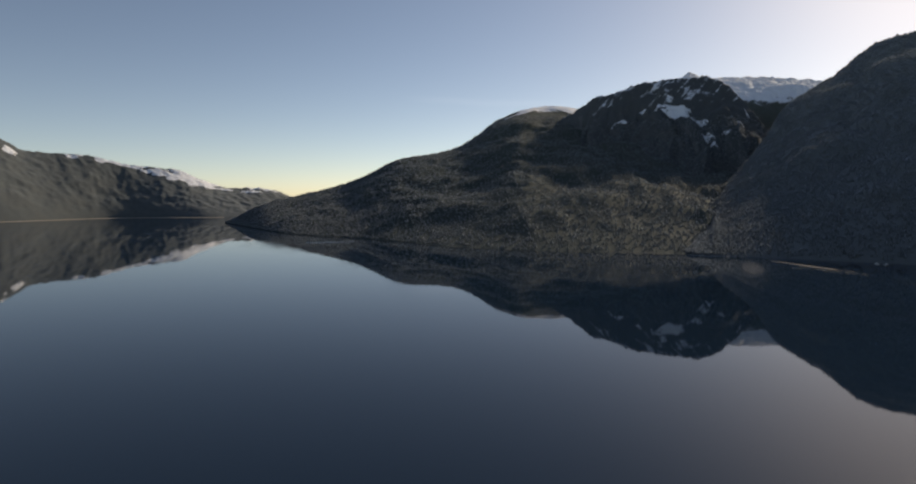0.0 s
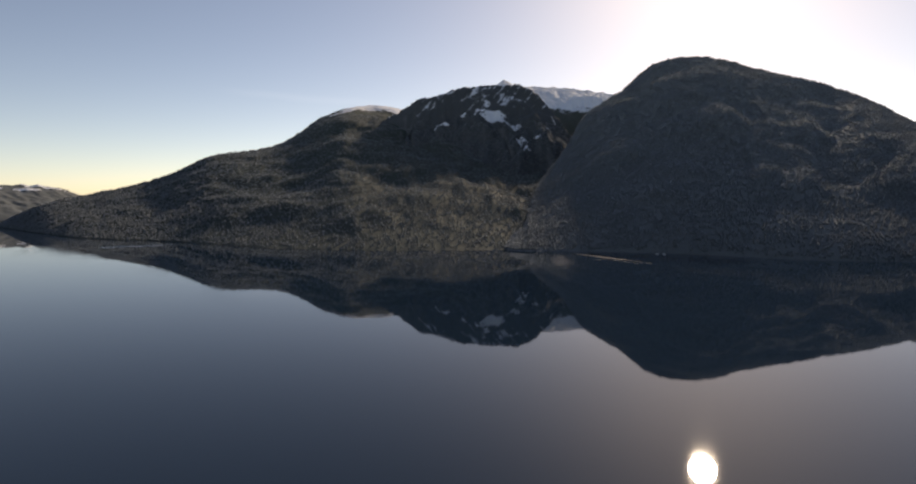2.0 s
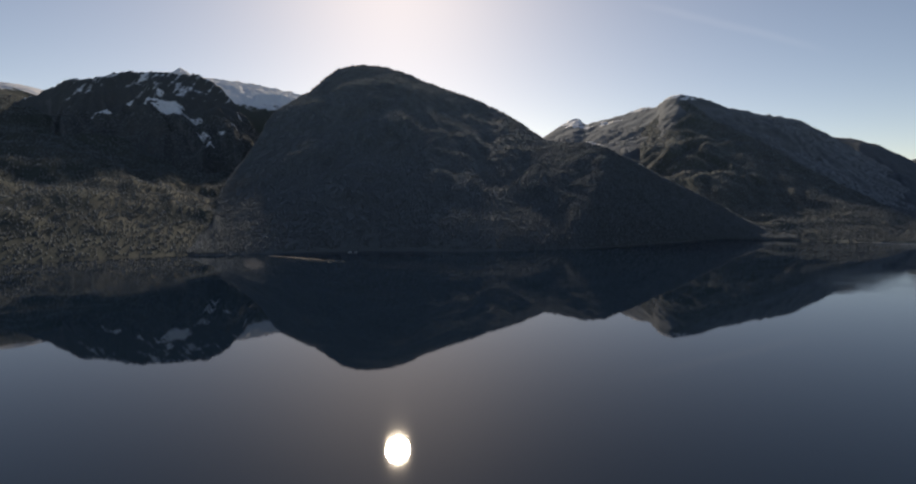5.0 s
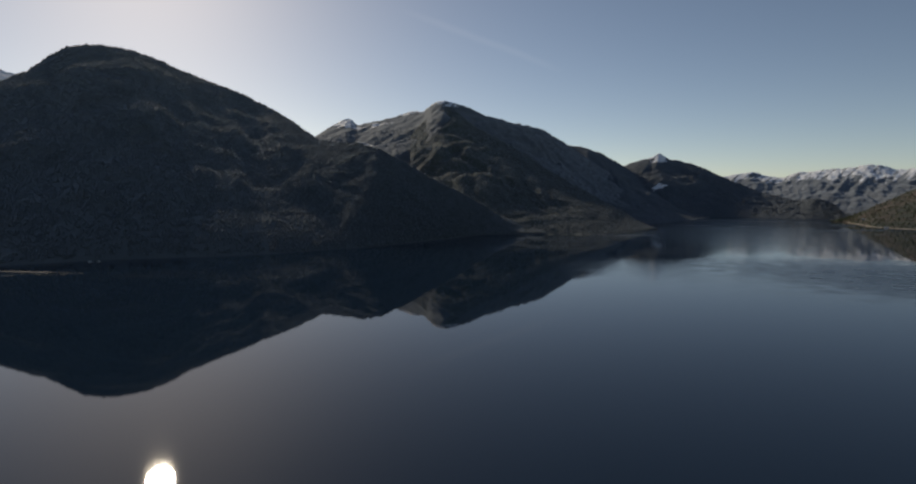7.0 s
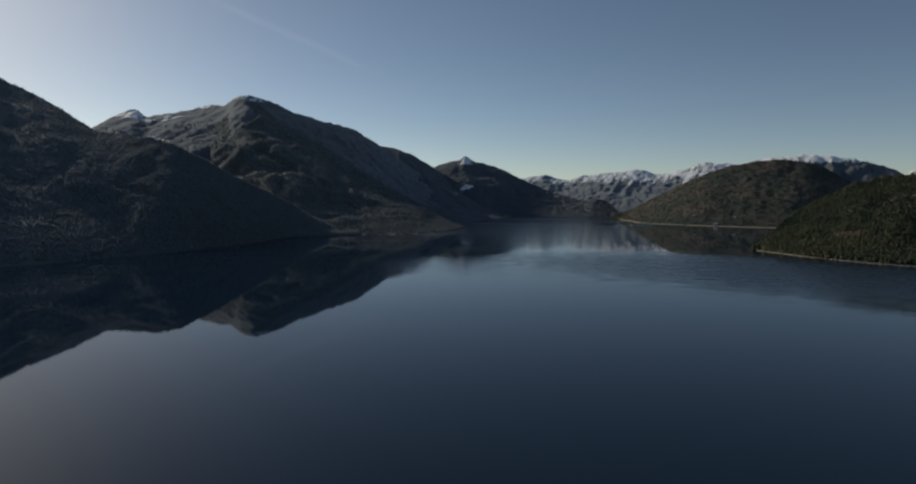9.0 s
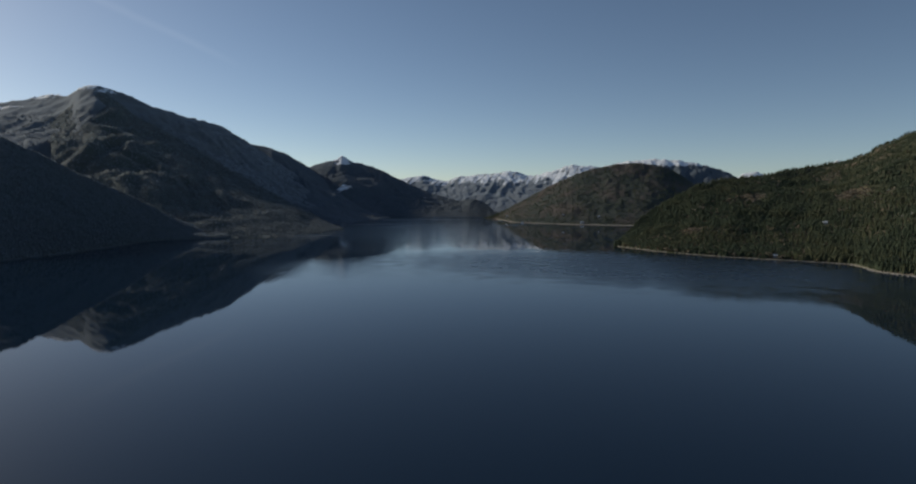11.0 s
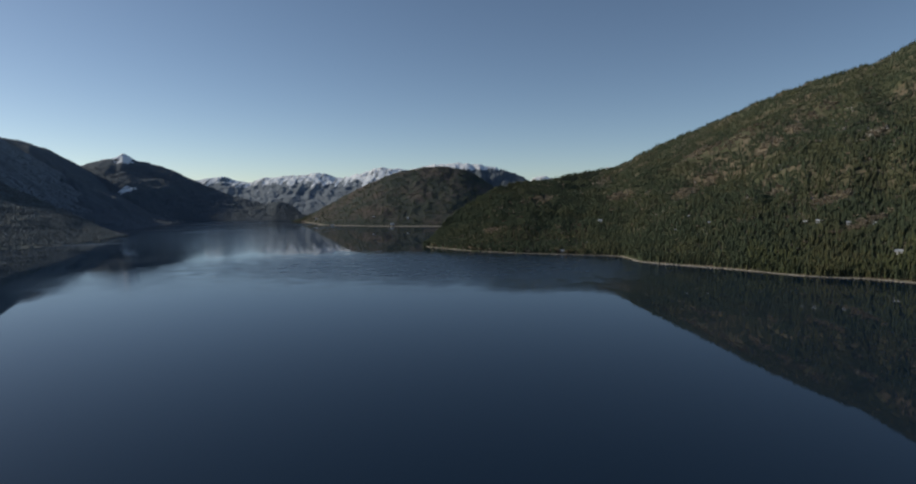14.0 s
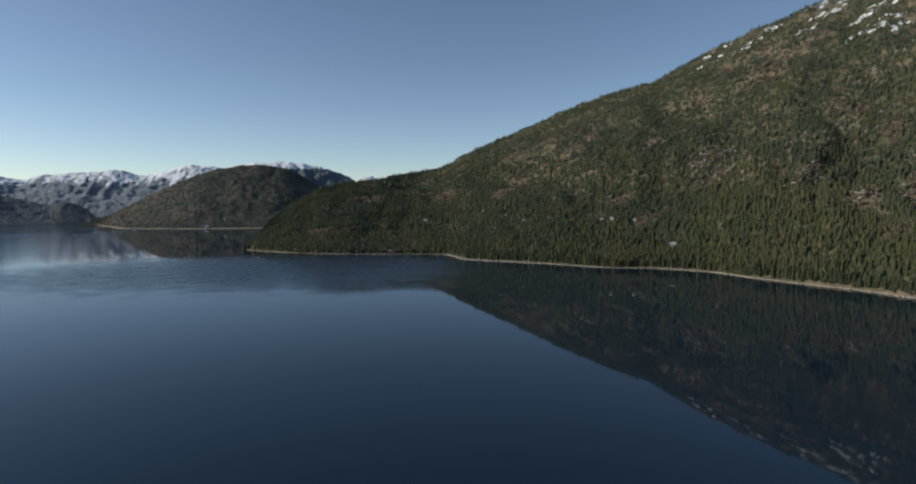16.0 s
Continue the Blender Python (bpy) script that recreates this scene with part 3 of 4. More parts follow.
def snowfield(slope, bearing, tangent, wide, high, lean, label, n=26):
    """An irregular sheet of old snow that lies on a slope where the sight line of that steepness meets it. wide, high: metres across and up the slope."""
    s = np.linspace(0.05, 1.0, 800)
    p = slope.at(np.full(800, float(bearing)), s)
    k = int(np.argmax(p[:, 2] >= EYE[2] + tangent * np.hypot(p[:, 0], p[:, 1])))
    k = k if k else 785
    dist = float(np.hypot(p[k, 0], p[k, 1]))
    run = float(np.hypot(p[-1, 0], p[-1, 1]) - np.hypot(p[0, 0], p[0, 1]))
    u, v = np.meshgrid(np.linspace(-1.3, 1.3, n), np.linspace(-1.3, 1.3, n), indexing="ij")
    b = bearing + np.degrees((u + lean * v) * wide / 2 / dist)
    q = slope.at(b.ravel(), np.clip(s[k] + v.ravel() * high / 2 / run, 0.02, 1.02))
    rim = np.hypot(u, v).ravel() + 0.75 * fbm(q[:, 0] / wide * 3.5, (q[:, 1] + q[:, 2]) / wide * 3.5, int(bearing * 10) % 997, 4, 0.6)
    q[:, 2] += 1.5 + 2.5 * np.clip(1 - rim, -1, 0.4)
    i, j = np.meshgrid(np.arange(n - 1), np.arange(n - 1), indexing="ij")
    c = (i * n + j).ravel()
    c = c[(rim[c] + rim[c + 1] + rim[c + n] + rim[c + n + 1]) / 4 < 0.95]
    left, best = set(c.tolist()), []
    while left:
        heap = [left.pop()]
        for cell in heap:
            for near in (cell - 1, cell + 1, cell - n, cell + n):
                if near in left:
                    left.remove(near)
                    heap.append(near)
        best = heap if len(heap) > len(best) else best
    c = np.array(sorted(best))
    f = np.stack([c, c + n, c + n + 1, c + 1], -1)
    used = np.unique(f)
    back_to = np.zeros(n * n, np.int32)
    back_to[used] = np.arange(len(used))
    return tagged(new("snowfield", mesh_of("snowfield", q[used], back_to[f], SNOW, True)), label, "snow", "snowfields")


for spot in ((-49.6, 0.133, 130, 74, -0.6), (-48.9, 0.126, 190, 46, -0.5), (-47.0, 0.088, 46, 24, -0.5), (-46.4, 0.080, 40, 18, -0.4), (-44.3, 0.112, 34, 20, -0.8), (-43.7, 0.121, 30, 14, -0.6), (-45.3, 0.096, 24, 14, -0.5), (-54.4, 0.122, 70, 18, 0.3), (-52.6, 0.134, 50, 12, 0.5), (-50.2, 0.152, 26, 40, 0.6), (-51.2, 0.143, 22, 26, 0.42)):
    snowfield(ROCKY, *spot, "old white snow lying in a gully of the rocky face")
for spot in ((-63.1, 0.1445, 240, 120, 0), (-61, 0.149, 300, 160, 0.2), (-58.9, 0.140, 220, 110, 0.3)):
    snowfield(PENINSULA, *spot, "sunlit snow on the flat top of the hill")
for spot in ((-98.6, 0.046, 160, 40, 0.6), (-96.6, 0.036, 170, 60, 0.8), (-95.2, 0.028, 250, 160, 0.8), (-94.1, 0.019, 170, 80, 0.8), (-97.8, 0.040, 150, 40, 0.7), (-100.35, 0.0505, 240, 40, 0.7), (-93.06, 0.0165, 150, 50, 0.8), (-92.0, 0.0115, 150, 40, 0.7), (-89.4, 0.0085, 160, 60, 0.5), (-87.9, 0.0100, 110, 30, 0.4), (-95.0, 0.036, 240, 24, 0.8), (-93.4, 0.0275, 220, 24, 0.8), (-107.6, 0.066, 80, 70, 0.4), (-103.2, 0.060, 120, 30, 0.5), (-89.0, 0.016, 190, 50, 0.6)):
    snowfield(FAR_LEFT, *spot, "sunlit snow streak below the far crest")
for spot in ((17.9, 0.016, 90, 70, 0.4), (17.5, 0.060, 110, 120, 0.3)):
    snowfield(FAR_PEAK, *spot, "small bright snow patch on the far mountain")
for spot in ((-11.9, 0.122, 140, 190, -0.5), (-10.3, 0.085, 70, 120, -0.7), (-9.1, 0.118, 180, 90, 0.3), (-6.3, 0.138, 90, 40, 0.3)):
    snowfield(DOME, *spot, "snow along the back ridge of the dome-shaped mountain")
flecks = random.Random(31)
for gb, gs in ((86.44, 0.2017), (87.52, 0.2197), (88.01, 0.2118), (89.13, 0.238), (89.86, 0.2236), (90.75, 0.2305), (91.42, 0.2361), (92.27, 0.2513), (93.14, 0.2535), (94.45, 0.2394), (95.19, 0.2434), (95.66, 0.2578), (96.46, 0.2613), (97.25, 0.2654), (98.14, 0.2204), (98.51, 0.2258), (98.96, 0.2302), (99.82, 0.234), (100.06, 0.2427), (99.21, 0.2531), (98.47, 0.2451), (99.56, 0.2622), (100.66, 0.2632), (101.43, 0.2461), (101.29, 0.2312), (100.82, 0.2288)):
    for _ in range(4):
        db = flecks.uniform(-0.5, 0.5)
        snowfield(EAST, gb + db, gs + 0.008 * db + flecks.uniform(-0.003, 0.003), flecks.uniform(7, 23), flecks.uniform(4, 10), flecks.uniform(0.3, 0.8), "broken snow patch among trees high on the sunlit mountain", 14)


# ---- forests ----
rng = np.random.default_rng(5)
pyr = random.Random(8)
CONIFERS = [tiers(3, 4, pyr, 0.20, False), tiers(3, 5, pyr, 0.22, False), tiers(3, 4, pyr, 0.18, False), tiers(2, 5, pyr, 0.20, False)]
SMALL = [tiers(2, 4, pyr, 0.18, False), tiers(2, 5, pyr, 0.17, False)]
BARE = [twiggy(pyr, 9) for _ in range(3)]


def glade(p):
    """How open the forest is: 0 dense, 1 a clearing."""
    a = fbm(p[:, 0] / 120, (p[:, 1] + 0.5 * p[:, 2]) / 120, 301, 5, 0.6)
    return np.clip((a - 0.13) * 2.0, 0, 1) * np.clip((p[:, 2] - 15) / 60, 0, 1)


def on_slope(slope, bearing, tangent, lift=0.3):
    return slope.find(bearing, tangent) + Vector((0, 0, lift))


# the houses on the sunlit side: place, turn, length, width, height, rise of the roof, paint, roofing, label, windows
HOMES = [
    (on_slope(EAST, 84.9, -0.0775), -80, 15, 8, 4.0, 2.4, WHITE_PAINT, GREY_ROOF, "long white lodge with a pale metal roof among conifers", 6),
    (on_slope(EAST, 57.7, -0.0915), -58, 8, 6, 3.2, 2.2, WHITE_PAINT, GREY_ROOF, "small white cabin on the beach", 2),
    (on_slope(EAST, 52.0, -0.0415), -52, 11, 7, 3.2, 2.2, WHITE_PAINT, RED_ROOF, "white house with a red roof in a brown clearing", 3),
    (on_slope(EAST, 61.25, -0.0402), -61, 10, 7, 3.6, 2.2, WHITE_PAINT, GREY_ROOF, "white house with a metal roof on the wooded hillside", 3),
    (on_slope(EAST, 79.3, -0.0372), -78, 7, 5, 3.2, 2.2, WHITE_PAINT, GREY_ROOF, "white house in a clearing halfway up the slope", 3),
    (on_slope(EAST, 78.4, -0.0380), -84, 6, 5, 2.6, 2.0, BROWN_PAINT, GREY_ROOF, "brown cabin with a pale roof in a clearing", 2),
    (on_slope(EAST, 81.45, -0.0385), -70, 6, 5, 2.6, 2.0, WHITE_PAINT, GREY_ROOF, "small white house at the end of a yellow clearing", 2),
    (on_slope(EAST, 83.2, -0.0380), -88, 6.5, 5, 2.6, 2.0, WHITE_PAINT, GREY_ROOF, "small white house beside a yellow clearing", 2),
    (on_slope(EAST, 70.95, -0.0415), -70, 8, 6, 2.8, 2.2, BROWN_PAINT, GREY_ROOF, "brown cabin with a pale metal roof on the hillside", 2),
    (on_slope(EAST, 69.2, -0.0322), -66, 6, 5, 2.6, 2.0, BROWN_PAINT, GREY_ROOF, "pale-roofed cabin high among the conifers", 2),
    (on_slope(EAST, 68.0, -0.0545), -72, 6, 5, 2.6, 2.0, BROWN_PAINT, GREY_ROOF, "pale-roofed cabin among conifers above the rocky shore", 2),
    (on_slope(EAST, 60.0, -0.0764), -60, 7, 5, 2.8, 1.8, WHITE_PAINT, GREY_ROOF, "small pale cabin behind the beach conifers", 2),
]
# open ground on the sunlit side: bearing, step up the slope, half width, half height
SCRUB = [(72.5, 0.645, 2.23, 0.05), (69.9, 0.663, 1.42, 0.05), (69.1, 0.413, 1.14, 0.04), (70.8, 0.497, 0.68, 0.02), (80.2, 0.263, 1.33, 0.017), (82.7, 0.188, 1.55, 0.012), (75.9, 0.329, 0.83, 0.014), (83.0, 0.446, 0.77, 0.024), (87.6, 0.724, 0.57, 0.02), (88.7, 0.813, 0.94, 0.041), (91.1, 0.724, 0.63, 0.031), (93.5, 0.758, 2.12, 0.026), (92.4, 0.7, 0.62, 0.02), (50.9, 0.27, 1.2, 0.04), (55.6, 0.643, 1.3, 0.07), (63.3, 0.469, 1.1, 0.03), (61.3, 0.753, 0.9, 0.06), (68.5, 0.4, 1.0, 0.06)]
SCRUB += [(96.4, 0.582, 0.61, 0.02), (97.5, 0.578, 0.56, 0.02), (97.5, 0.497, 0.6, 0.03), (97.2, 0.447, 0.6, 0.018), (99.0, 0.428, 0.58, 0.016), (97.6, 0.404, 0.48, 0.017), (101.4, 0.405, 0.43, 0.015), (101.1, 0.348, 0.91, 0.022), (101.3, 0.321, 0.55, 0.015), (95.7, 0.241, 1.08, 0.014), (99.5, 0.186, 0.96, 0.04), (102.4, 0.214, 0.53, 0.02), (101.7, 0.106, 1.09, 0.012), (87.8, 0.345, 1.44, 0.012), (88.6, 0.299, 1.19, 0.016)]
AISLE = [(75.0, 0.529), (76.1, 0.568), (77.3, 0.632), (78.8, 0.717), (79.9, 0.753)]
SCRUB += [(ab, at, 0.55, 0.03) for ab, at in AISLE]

p, b, s = scatter(EAST, 86000, rng, 0.015, 1.01, 43.9, 112)
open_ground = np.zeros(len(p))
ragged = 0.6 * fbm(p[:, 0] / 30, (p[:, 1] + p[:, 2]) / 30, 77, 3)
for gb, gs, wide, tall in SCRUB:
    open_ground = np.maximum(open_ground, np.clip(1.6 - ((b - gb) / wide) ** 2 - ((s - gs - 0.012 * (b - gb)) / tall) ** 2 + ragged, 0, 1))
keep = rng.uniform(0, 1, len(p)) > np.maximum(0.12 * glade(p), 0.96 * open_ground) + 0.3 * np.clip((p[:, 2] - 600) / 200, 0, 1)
for place, turn, long, *_ in HOMES:  # a yard round each house, open to the lake
    toward = Vector((-place.x, -place.y, 0)).normalized()
    for step in (0, 8):
        yard = place + toward * step
        keep &= np.hypot(p[:, 0] - yard.x, p[:, 1] - yard.y) > long * 0.42 + 1.5
p, b, s = p[keep], b[keep], s[keep]
tall = rng.uniform(8, 17, len(p)) * (1 - 0.35 * s) * np.where((s > 0.96) & (rng.uniform(0, 1, len(p)) < 0.3), 1.25, 1.0)
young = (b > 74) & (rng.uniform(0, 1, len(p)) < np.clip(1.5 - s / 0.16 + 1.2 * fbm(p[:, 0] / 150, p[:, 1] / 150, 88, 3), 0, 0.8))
wood_of("conifer_forest", "dense dark green conifers on the sunlit mountain side", p[~young], tall[~young], CONIFERS, NEEDLES, rng, 1.05)
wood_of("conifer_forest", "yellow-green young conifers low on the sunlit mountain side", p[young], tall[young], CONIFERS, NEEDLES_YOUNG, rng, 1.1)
p, b, s = scatter(EAST, 7000, rng, 0.02, 0.9, 43.9, 112)
p = p[rng.uniform(0, 1, len(p)) < 0.06 + 0.5 * glade(p)]
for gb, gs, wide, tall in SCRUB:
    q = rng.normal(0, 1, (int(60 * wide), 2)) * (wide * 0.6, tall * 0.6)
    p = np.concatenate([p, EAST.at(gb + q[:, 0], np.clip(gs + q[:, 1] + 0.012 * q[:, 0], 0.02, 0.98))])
edge, b, s = scatter(EAST, 3400, rng, 0.02, 0.30, 44.4, 60)
p = np.concatenate([p, edge[rng.uniform(0, 1, len(edge)) < 0.35 + 0.5 * glade(edge)]])
wood_of("leafless_wood", "leafless grey-brown broadleaf trees among the conifers", p, rng.uniform(6, 11, len(p)), BARE, TWIGS, rng, 1.5)
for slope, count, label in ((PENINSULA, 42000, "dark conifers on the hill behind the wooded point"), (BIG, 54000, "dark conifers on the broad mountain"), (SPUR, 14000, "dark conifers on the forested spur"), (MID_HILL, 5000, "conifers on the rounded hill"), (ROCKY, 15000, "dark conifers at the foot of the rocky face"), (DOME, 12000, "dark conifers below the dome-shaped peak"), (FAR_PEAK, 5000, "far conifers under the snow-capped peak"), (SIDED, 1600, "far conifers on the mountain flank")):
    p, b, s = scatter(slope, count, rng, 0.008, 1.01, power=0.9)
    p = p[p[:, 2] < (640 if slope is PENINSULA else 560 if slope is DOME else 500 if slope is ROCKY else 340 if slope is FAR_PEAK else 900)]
    # All but the rounded hill get needles with haze in their colour.
    wood_of("conifer_forest", label, p, rng.uniform(8, 12, len(p)) * 0.65, SMALL, NEEDLES if slope is MID_HILL else NEEDLES_HAZE_BLUE if slope in (DOME, FAR_PEAK, SIDED) else NEEDLES_FAR_HAZE, rng, 2.4)


# ---- the shore ----
def beach(slope, low, high, steps, high_z, reach, label):
    """A sloping strip of pale gravel and driftwood along the water's edge."""
    b = np.linspace(low, high, steps)
    top = curve(b, [c[0] for c in slope.crest], [c[2] for c in slope.crest]) - slope.trees + 4.0
    rows = []
    for z, out in ((high_z + 0.8, 0.0), (high_z, -2.0), (high_z * 0.5, -reach * 0.5), (-0.6, -reach)):
        p = slope.at(b, np.clip((4.0 + high_z) / top, 0, 1) ** (1 / slope.bend))
        r = np.hypot(p[:, 0], p[:, 1])
        k = (r + out + (2.0 * value_noise(b * 9, b * 0 + z, 5) if out else 0)) / r
        rows.append(np.stack([p[:, 0] * k, p[:, 1] * k, np.full(steps, z) + 0.3 * value_noise(b * 14, b * 0 + z, 6)], -1))
    v = np.stack(rows, 1).reshape(-1, 3)
    i, j = np.meshgrid(np.arange(steps - 1), np.arange(3), indexing="ij")
    k = (i * 4 + j).ravel()
    return tagged(new("beach", mesh_of("beach", v, np.stack([k, k + 1, k + 5, k + 4], -1), GRAVEL, True)), label, "beach", kind="structure")


beach(EAST, 44.2, 112, 900, 0.6, 2.7, "narrow pale gravel beach below the conifers")
beach(MID_HILL, 32.6, 52, 260, 1.8, 14, "pale gravel shore below the rounded hill")
beach(FAR_LEFT, -118, -92, 200, 2.0, 22, "pale far shore line")

# ---- things ----
def part(name, bm, material, parent, label=""):
    me = bpy.data.meshes.new(name)
    bm.to_mesh(me)
    bm.free()
    me.materials.append(material)
    ob = new(name, me)
    ob.parent = parent
    return tagged(ob, label)


def box(bm, x0, y0, z0, x1, y1, z1):
    bmesh.ops.create_cube(bm, size=1.0, matrix=Matrix.LocRotScale(((x0 + x1) / 2, (y0 + y1) / 2, (z0 + z1) / 2), None, (x1 - x0, y1 - y0, z1 - z0)))


def boxes(*sizes):
    bm = bmesh.new()
    for size in sizes:
        box(bm, *size)
    return bm


def gable(long, wide, low, rise, over=0.6, thick=0.25):
    """A pitched roof of two slabs over a house that is long in x."""
    bm = bmesh.new()
    a, b = long / 2 + over, wide / 2 + over
    drop = over * rise / (wide / 2)
    for side in (-1, 1):
        q = [(-a, 0, low + rise), (a, 0, low + rise), (a, side * b, low - drop), (-a, side * b, low - drop)]
        lower = [bm.verts.new(v) for v in q]
        upper = [bm.verts.new((v[0], v[1], v[2] + thick)) for v in q]
        bm.faces.new(lower)
        bm.faces.new(upper)
        for k in range(4):
            bm.faces.new((lower[k], lower[(k + 1) % 4], upper[(k + 1) % 4], upper[k]))
    bmesh.ops.recalc_face_normals(bm, faces=bm.faces)
    return bm


def house(place, turn, long, wide, high, rise, paint, roofing, label, windows=3):
    ob = tagged(new("house"), label, "house", "lakeside houses")
    bm = boxes((-long / 2, -wide / 2, -2.5, long / 2, wide / 2, high))
    for x in (-long / 2, long / 2):  # gable ends
        k = 0.15 if x < 0 else -0.15
        v = [bm.verts.new(q) for q in ((x, -wide / 2, high), (x, wide / 2, high), (x, 0, high + rise), (x + k, -wide / 2, high), (x + k, wide / 2, high), (x + k, 0, high + rise))]
        for f in ((0, 1, 2), (5, 4, 3), (0, 2, 5, 3), (1, 4, 5, 2)):
            bm.faces.new([v[i] for i in f])
    part("wall", bm, paint, ob)
    part("roof", gable(long, wide, high, rise), roofing, ob)
    part("chimney", boxes((long * 0.2, 0.4, high + rise * 0.4, long * 0.2 + 0.8, 1.2, high + rise + 1.2)), BROWN_PAINT, ob)
    part("door", boxes((-0.5, -wide / 2 - 0.08, 0, 0.5, -wide / 2 + 0.02, 2.1)), BROWN_PAINT, ob)
    for k in range(windows):
        x = (k + 0.5) / windows * long - long / 2 + (1.4 if abs((k + 0.5) / windows - 0.5) < 0.02 else 0)
        w = part("window", boxes((x - 0.8, -wide / 2 - 0.1, 0.9, x + 0.8, -wide / 2 + 0.02, 2.3)), WHITE_PAINT, ob)
        part("pane", boxes((x - 0.65, -wide / 2 - 0.14, 1.05, x + 0.65, -wide / 2 - 0.1, 2.15)), GLASS, w)
    ob.matrix_world = Matrix.Translation(place) @ pose(0, 0, 0, 0, 0, turn)
    return ob


for place, turn, long, wide, high, rise, paint, roofing, label, windows in HOMES:
    house(place, turn, long, wide, high, rise, paint, roofing, label, windows)
house(on_slope(MID_HILL, 33.7, -0.034), -34, 15, 8, 3.5, 2.4, WHITE_PAINT, GREY_ROOF, "pale long house above the cape of the rounded hill", 3)
house(on_slope(MID_HILL, 42.5, -0.0338), -42, 11, 7, 3.5, 2.4, WHITE_PAINT, GREY_ROOF, "white farmhouse in a clearing of the rounded hill", 3)
house(on_slope(MID_HILL, 39.15, -0.0318), -40, 11, 7, 3.5, 2.4, BROWN_PAINT, GREY_ROOF, "brown house in a clearing of the rounded hill", 3)
house(on_slope(MID_HILL, 40.95, -0.0445), -41, 16, 9, 5, 3.0, WHITE_PAINT, GREY_ROOF, "white house on the far shore", 3)
house(on_slope(MID_HILL, 35.2, -0.0455), -35, 14, 8, 4, 2.6, WHITE_PAINT, GREY_ROOF, "pale house on the far shore by the cape", 3)


def boat(x, y, turn, long, label):
    ob = tagged(new("boat"), label, "boat", "moored boats")
    bm = bmesh.new()
    ring = []
    for z, k in ((-0.3, 0.75), (1.0, 1.0)):
        ring.append([bm.verts.new((long * (t - 0.5) * (0.92 if z < 0 else 1), side * k * 0.16 * long * (1 - max(0, t - 0.45) ** 2 * 3.2), z)) for side, t in ((1, 0), (1, 0.3), (1, 0.6), (1, 0.85), (1, 0.999), (-1, 0.999), (-1, 0.85), (-1, 0.6), (-1, 0.3), (-1, 0))])
    for k in range(10):
        bm.faces.new((ring[0][k], ring[0][(k + 1) % 10], ring[1][(k + 1) % 10], ring[1][k]))
    bm.faces.new(ring[0][::-1])
    bm.faces.new(ring[1])
    part("hull", bm, WHITE_PAINT, ob)
    part("cabin", boxes((-long * 0.2, -long * 0.1, 1.0, long * 0.15, long * 0.1, 2.5)), WHITE_PAINT, ob)
    part("windscreen", boxes((long * 0.15, -long * 0.09, 1.5, long * 0.15 + 0.1, long * 0.09, 2.3)), GLASS, ob)
    ob.matrix_world = pose(x, y, 0, 0, 0, turn)


boat(-748, 1112, 25, 9, "white cabin boat moored off the dark shore")
boat(-734, 1117, 5, 7, "small white boat moored beside another")


def log(x, y, turn, long):
    bm = bmesh.new()
    bmesh.ops.create_cone(bm, cap_ends=True, segments=9, radius1=0.45, radius2=0.33, depth=long, matrix=Matrix.Rotation(radians(90), 4, "Y"))
    for v in bm.verts:
        v.co += Vector((0, 0.05 * math.sin(v.co.x * 3), 0.04 * math.cos(v.co.x * 2)))
    me = bpy.data.meshes.new("log")
    bm.to_mesh(me)
    bm.free()
    me.materials.append(LOG_WOOD)
    ob = tagged(new("log", me), "weathered pale log afloat in a loose boom", "log", "floating logs")
    ob.matrix_world = pose(x, y, 0.12, 0, 0, turn)


for k in range(22):
    log(-760 + 5.2 * k + pyr.uniform(-3, 3), 925 + 0.9 * k + pyr.uniform(-14, 14), pyr.uniform(-25, 35), pyr.uniform(6, 12))


def crown_mesh(rnd, spread):
    """Drooping boughs in many whorls: each bough a ragged blade."""
    v, f = [], []
    for k in range(13):
        low, rad = 0.12 + 0.066 * k, spread * (1 - 0.9 * k / 13) * rnd.uniform(0.85, 1.15)
        n = 9 if k < 8 else 6
        for a in range(n):
            w = 6.283 * (a + rnd.uniform(-0.3, 0.3)) / n + k * 0.7
            q, d, i = rad * rnd.uniform(0.7, 1.2), rnd.uniform(0.02, 0.05), len(v)
            c, t = math.cos(w), math.sin(w)
            v += [(0, 0, low + 0.07), (q * 0.6 * c - 0.04 * t, q * 0.6 * t + 0.04 * c, low + 0.01), (q * c, q * t, low - d), (q * 0.6 * c + 0.04 * t, q * 0.6 * t - 0.04 * c, low + 0.01)]
            f += [(i, i + 1, i + 2), (i, i + 2, i + 3)]
    i = len(v)
    v += [(0.012, 0, 0.9), (-0.01, 0.01, 0.9), (-0.01, -0.01, 0.9), (0, 0, 1.02)]
    f += [(i, i + 1, i + 3), (i + 1, i + 2, i + 3), (i + 2, i, i + 3)]
    return np.array(v), np.array(f)


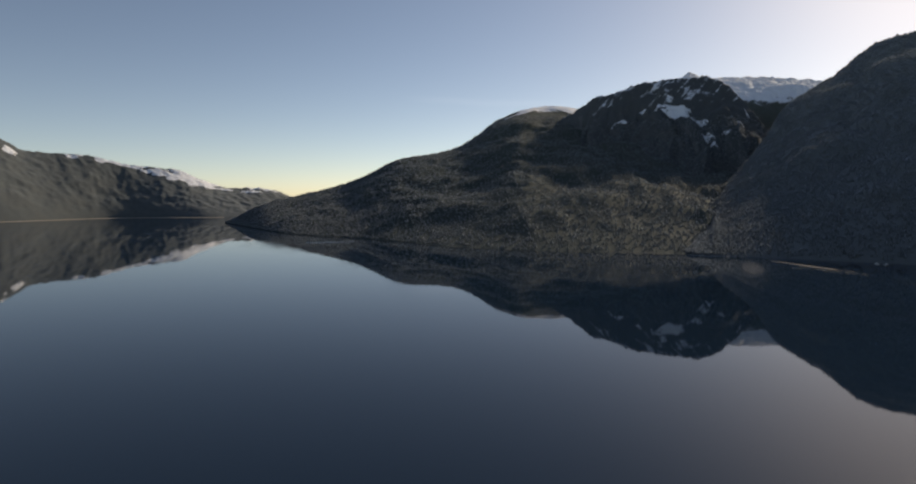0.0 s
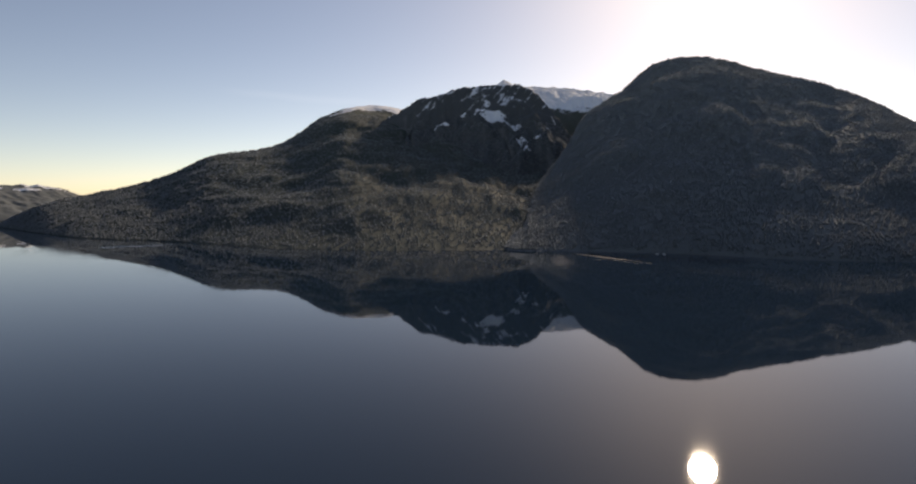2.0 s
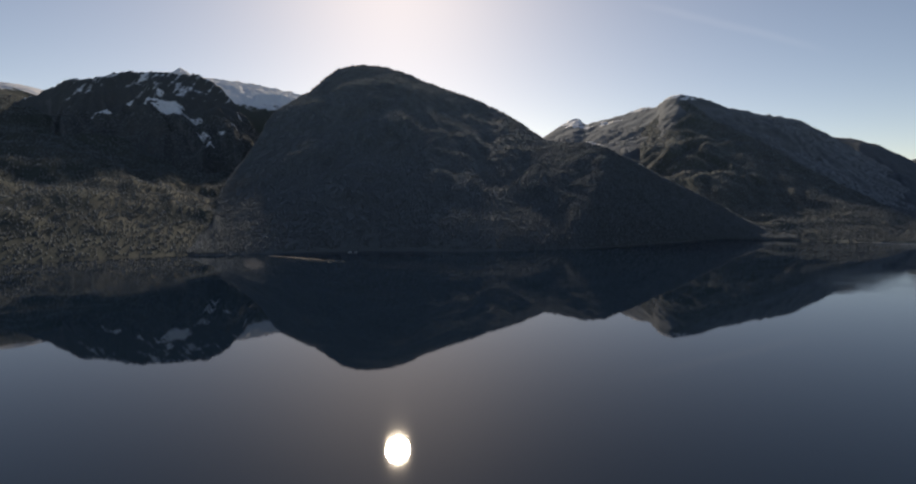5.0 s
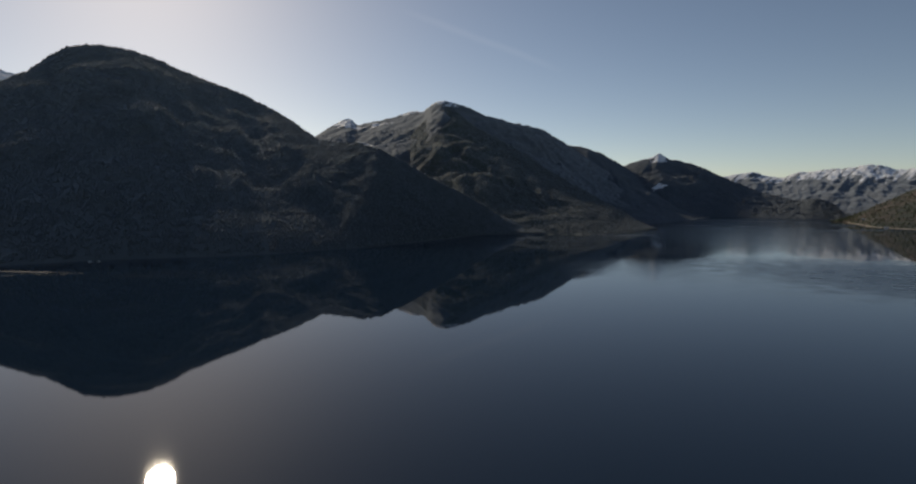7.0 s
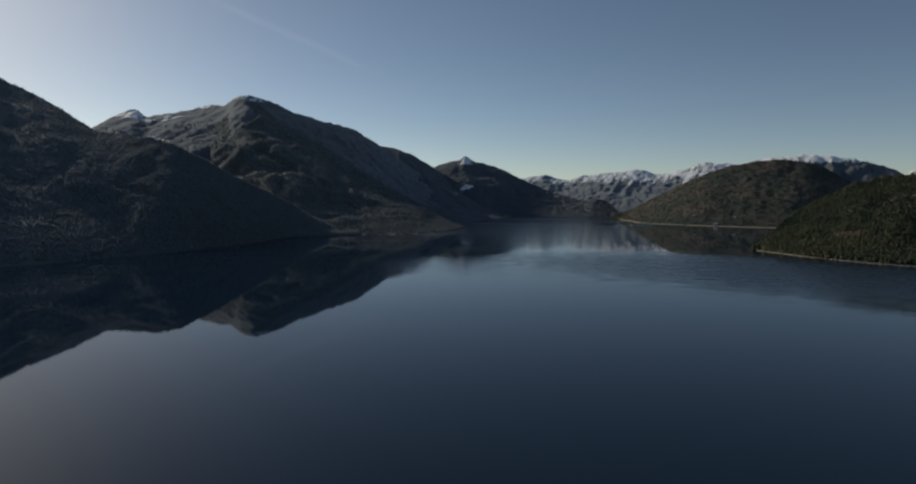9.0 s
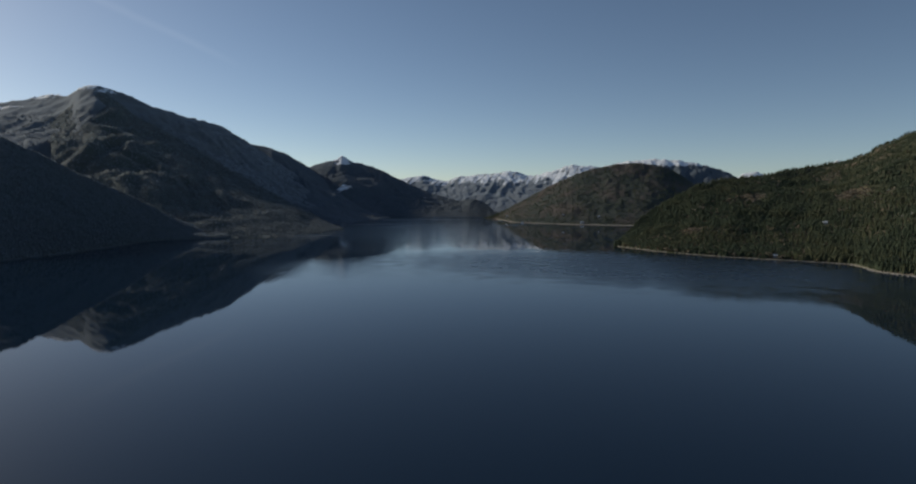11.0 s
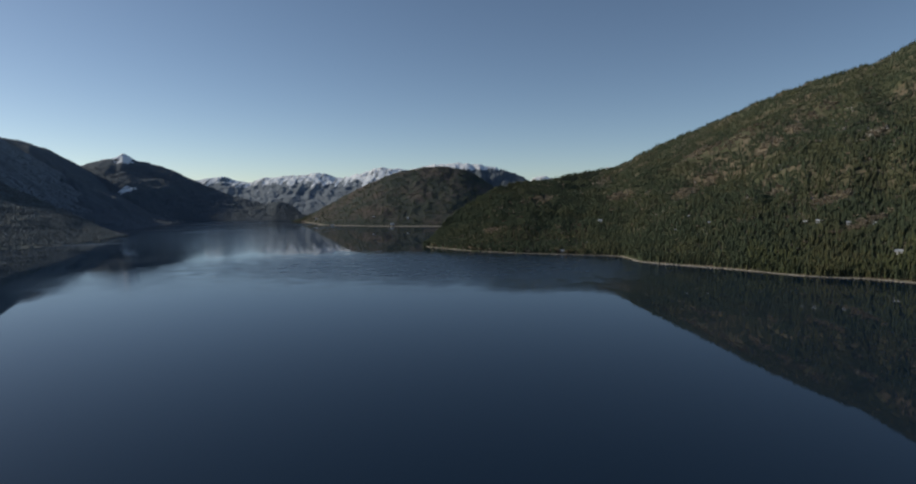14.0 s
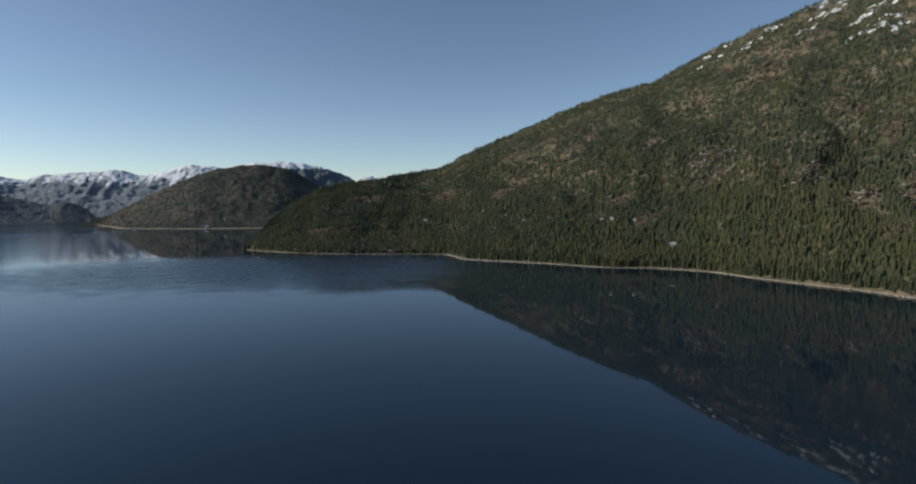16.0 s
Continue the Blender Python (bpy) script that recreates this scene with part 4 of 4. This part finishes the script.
def conifer(spread):
    ob = tagged(new("conifer"), "tall dark green conifer just above the beach", "tree", "conifers along the shore")
    v, f = crown_mesh(pyr, spread)
    crown = new("crown", mesh_of("crown", v, f, NEEDLES))
    crown.parent = ob
    bm = bmesh.new()
    bmesh.ops.create_cone(bm, cap_ends=True, segments=7, radius1=0.022, radius2=0.003, depth=1.06, matrix=Matrix.Translation((0, 0, 0.45)))
    part("trunk", bm, BARK, ob)
    return ob


kinds = [conifer(0.17), conifer(0.21), conifer(0.14)]
spots = []
for k in range(240):
    b = 62 + 42 * (k + pyr.uniform(-0.4, 0.4)) / 240
    top = float(curve(np.array([b]), [c[0] for c in EAST.crest], [c[2] for c in EAST.crest])[0])
    p = EAST.at(np.array([b]), np.array([(7.5 + pyr.uniform(0, 6)) / top]))[0]
    spots.append((p, pyr.uniform(13, 22), pyr.uniform(0, 360)))
for k, (p, h, w) in enumerate(spots):
    m = Matrix.LocRotScale(Vector(p.tolist()) - Vector((0, 0, 0.3)), Euler((0, 0, radians(w))), None)
    src = kinds[k % 3]
    if k < 3:
        src.scale = (h, h, h)
        src.matrix_basis = m @ Matrix.Diagonal((h, h, h, 1))
    else:
        one = copy_thing(src, m)
        one.scale = (h, h, h)


def rock_mesh(rnd):
    bm = bmesh.new()
    bmesh.ops.create_icosphere(bm, subdivisions=2, radius=1.0)
    for v in bm.verts:
        v.co *= 1 + 0.35 * noise.noise(v.co * 1.7 + Vector((rnd.random() * 0.01 + rnd.seed_shift, 0, 0)))
        v.co.z *= 0.65
    me = bpy.data.meshes.new("boulder")
    bm.to_mesh(me)
    bm.free()
    me.materials.append(BOULDER)
    return me


rock_kinds = []
for k in range(4):
    pyr.seed_shift = k * 7.3
    rock_kinds.append(rock_mesh(pyr))
for k in range(90):
    b = pyr.uniform(63.2, 72) if k < 60 else pyr.uniform(84, 103)
    r = float(EAST.shore(np.array([b]))[0]) + pyr.uniform(2, 10)
    ob = tagged(new("boulder", rock_kinds[k % 4]), "grey boulder at the water's edge", "boulder", "shore boulders")
    size = pyr.uniform(0.7, 2.4)
    ob.matrix_world = Matrix.LocRotScale((r * math.sin(radians(b)), r * math.cos(radians(b)), 0.2), Euler((0, 0, pyr.uniform(0, 6))), (size, size * pyr.uniform(0.8, 1.3), size))


def outcrops(count):
    """Bare grey rocks that stand out of the scrub on the sunlit side."""
    p, b, s = scatter(EAST, count * 9, rng, 0.12, 0.75, 56, 106)
    p = p[glade(p) > 0.35][:count]
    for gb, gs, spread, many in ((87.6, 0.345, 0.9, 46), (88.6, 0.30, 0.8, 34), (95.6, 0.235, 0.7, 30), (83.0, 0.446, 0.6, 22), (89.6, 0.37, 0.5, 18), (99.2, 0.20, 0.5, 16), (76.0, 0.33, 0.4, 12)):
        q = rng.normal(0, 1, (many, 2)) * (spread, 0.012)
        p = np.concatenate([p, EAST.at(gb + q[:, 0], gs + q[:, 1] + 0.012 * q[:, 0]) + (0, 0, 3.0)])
    bm = bmesh.new()
    bmesh.ops.create_icosphere(bm, subdivisions=1, radius=1.0)
    tv = np.array([v.co[:] for v in bm.verts])
    tf = np.array([[v.index for v in f.verts] for f in bm.faces])
    bm.free()
    n = len(p)
    size = rng.uniform(1.5, 5.0, (n, 1, 1)) * np.array([1.0, 1.0, 0.6])
    v = tv[None] * size * rng.uniform(0.7, 1.3, (n, len(tv), 1)) + p[:, None]
    f = tf[None] + (np.arange(n) * len(tv))[:, None, None]
    return tagged(new("rock_outcrops", mesh_of("rock_outcrops", v.reshape(-1, 3), f.reshape(-1, 3), BOULDER)), "pale grey rock outcrops in the open scrub", "rocks", kind="stuff")


outcrops(700)
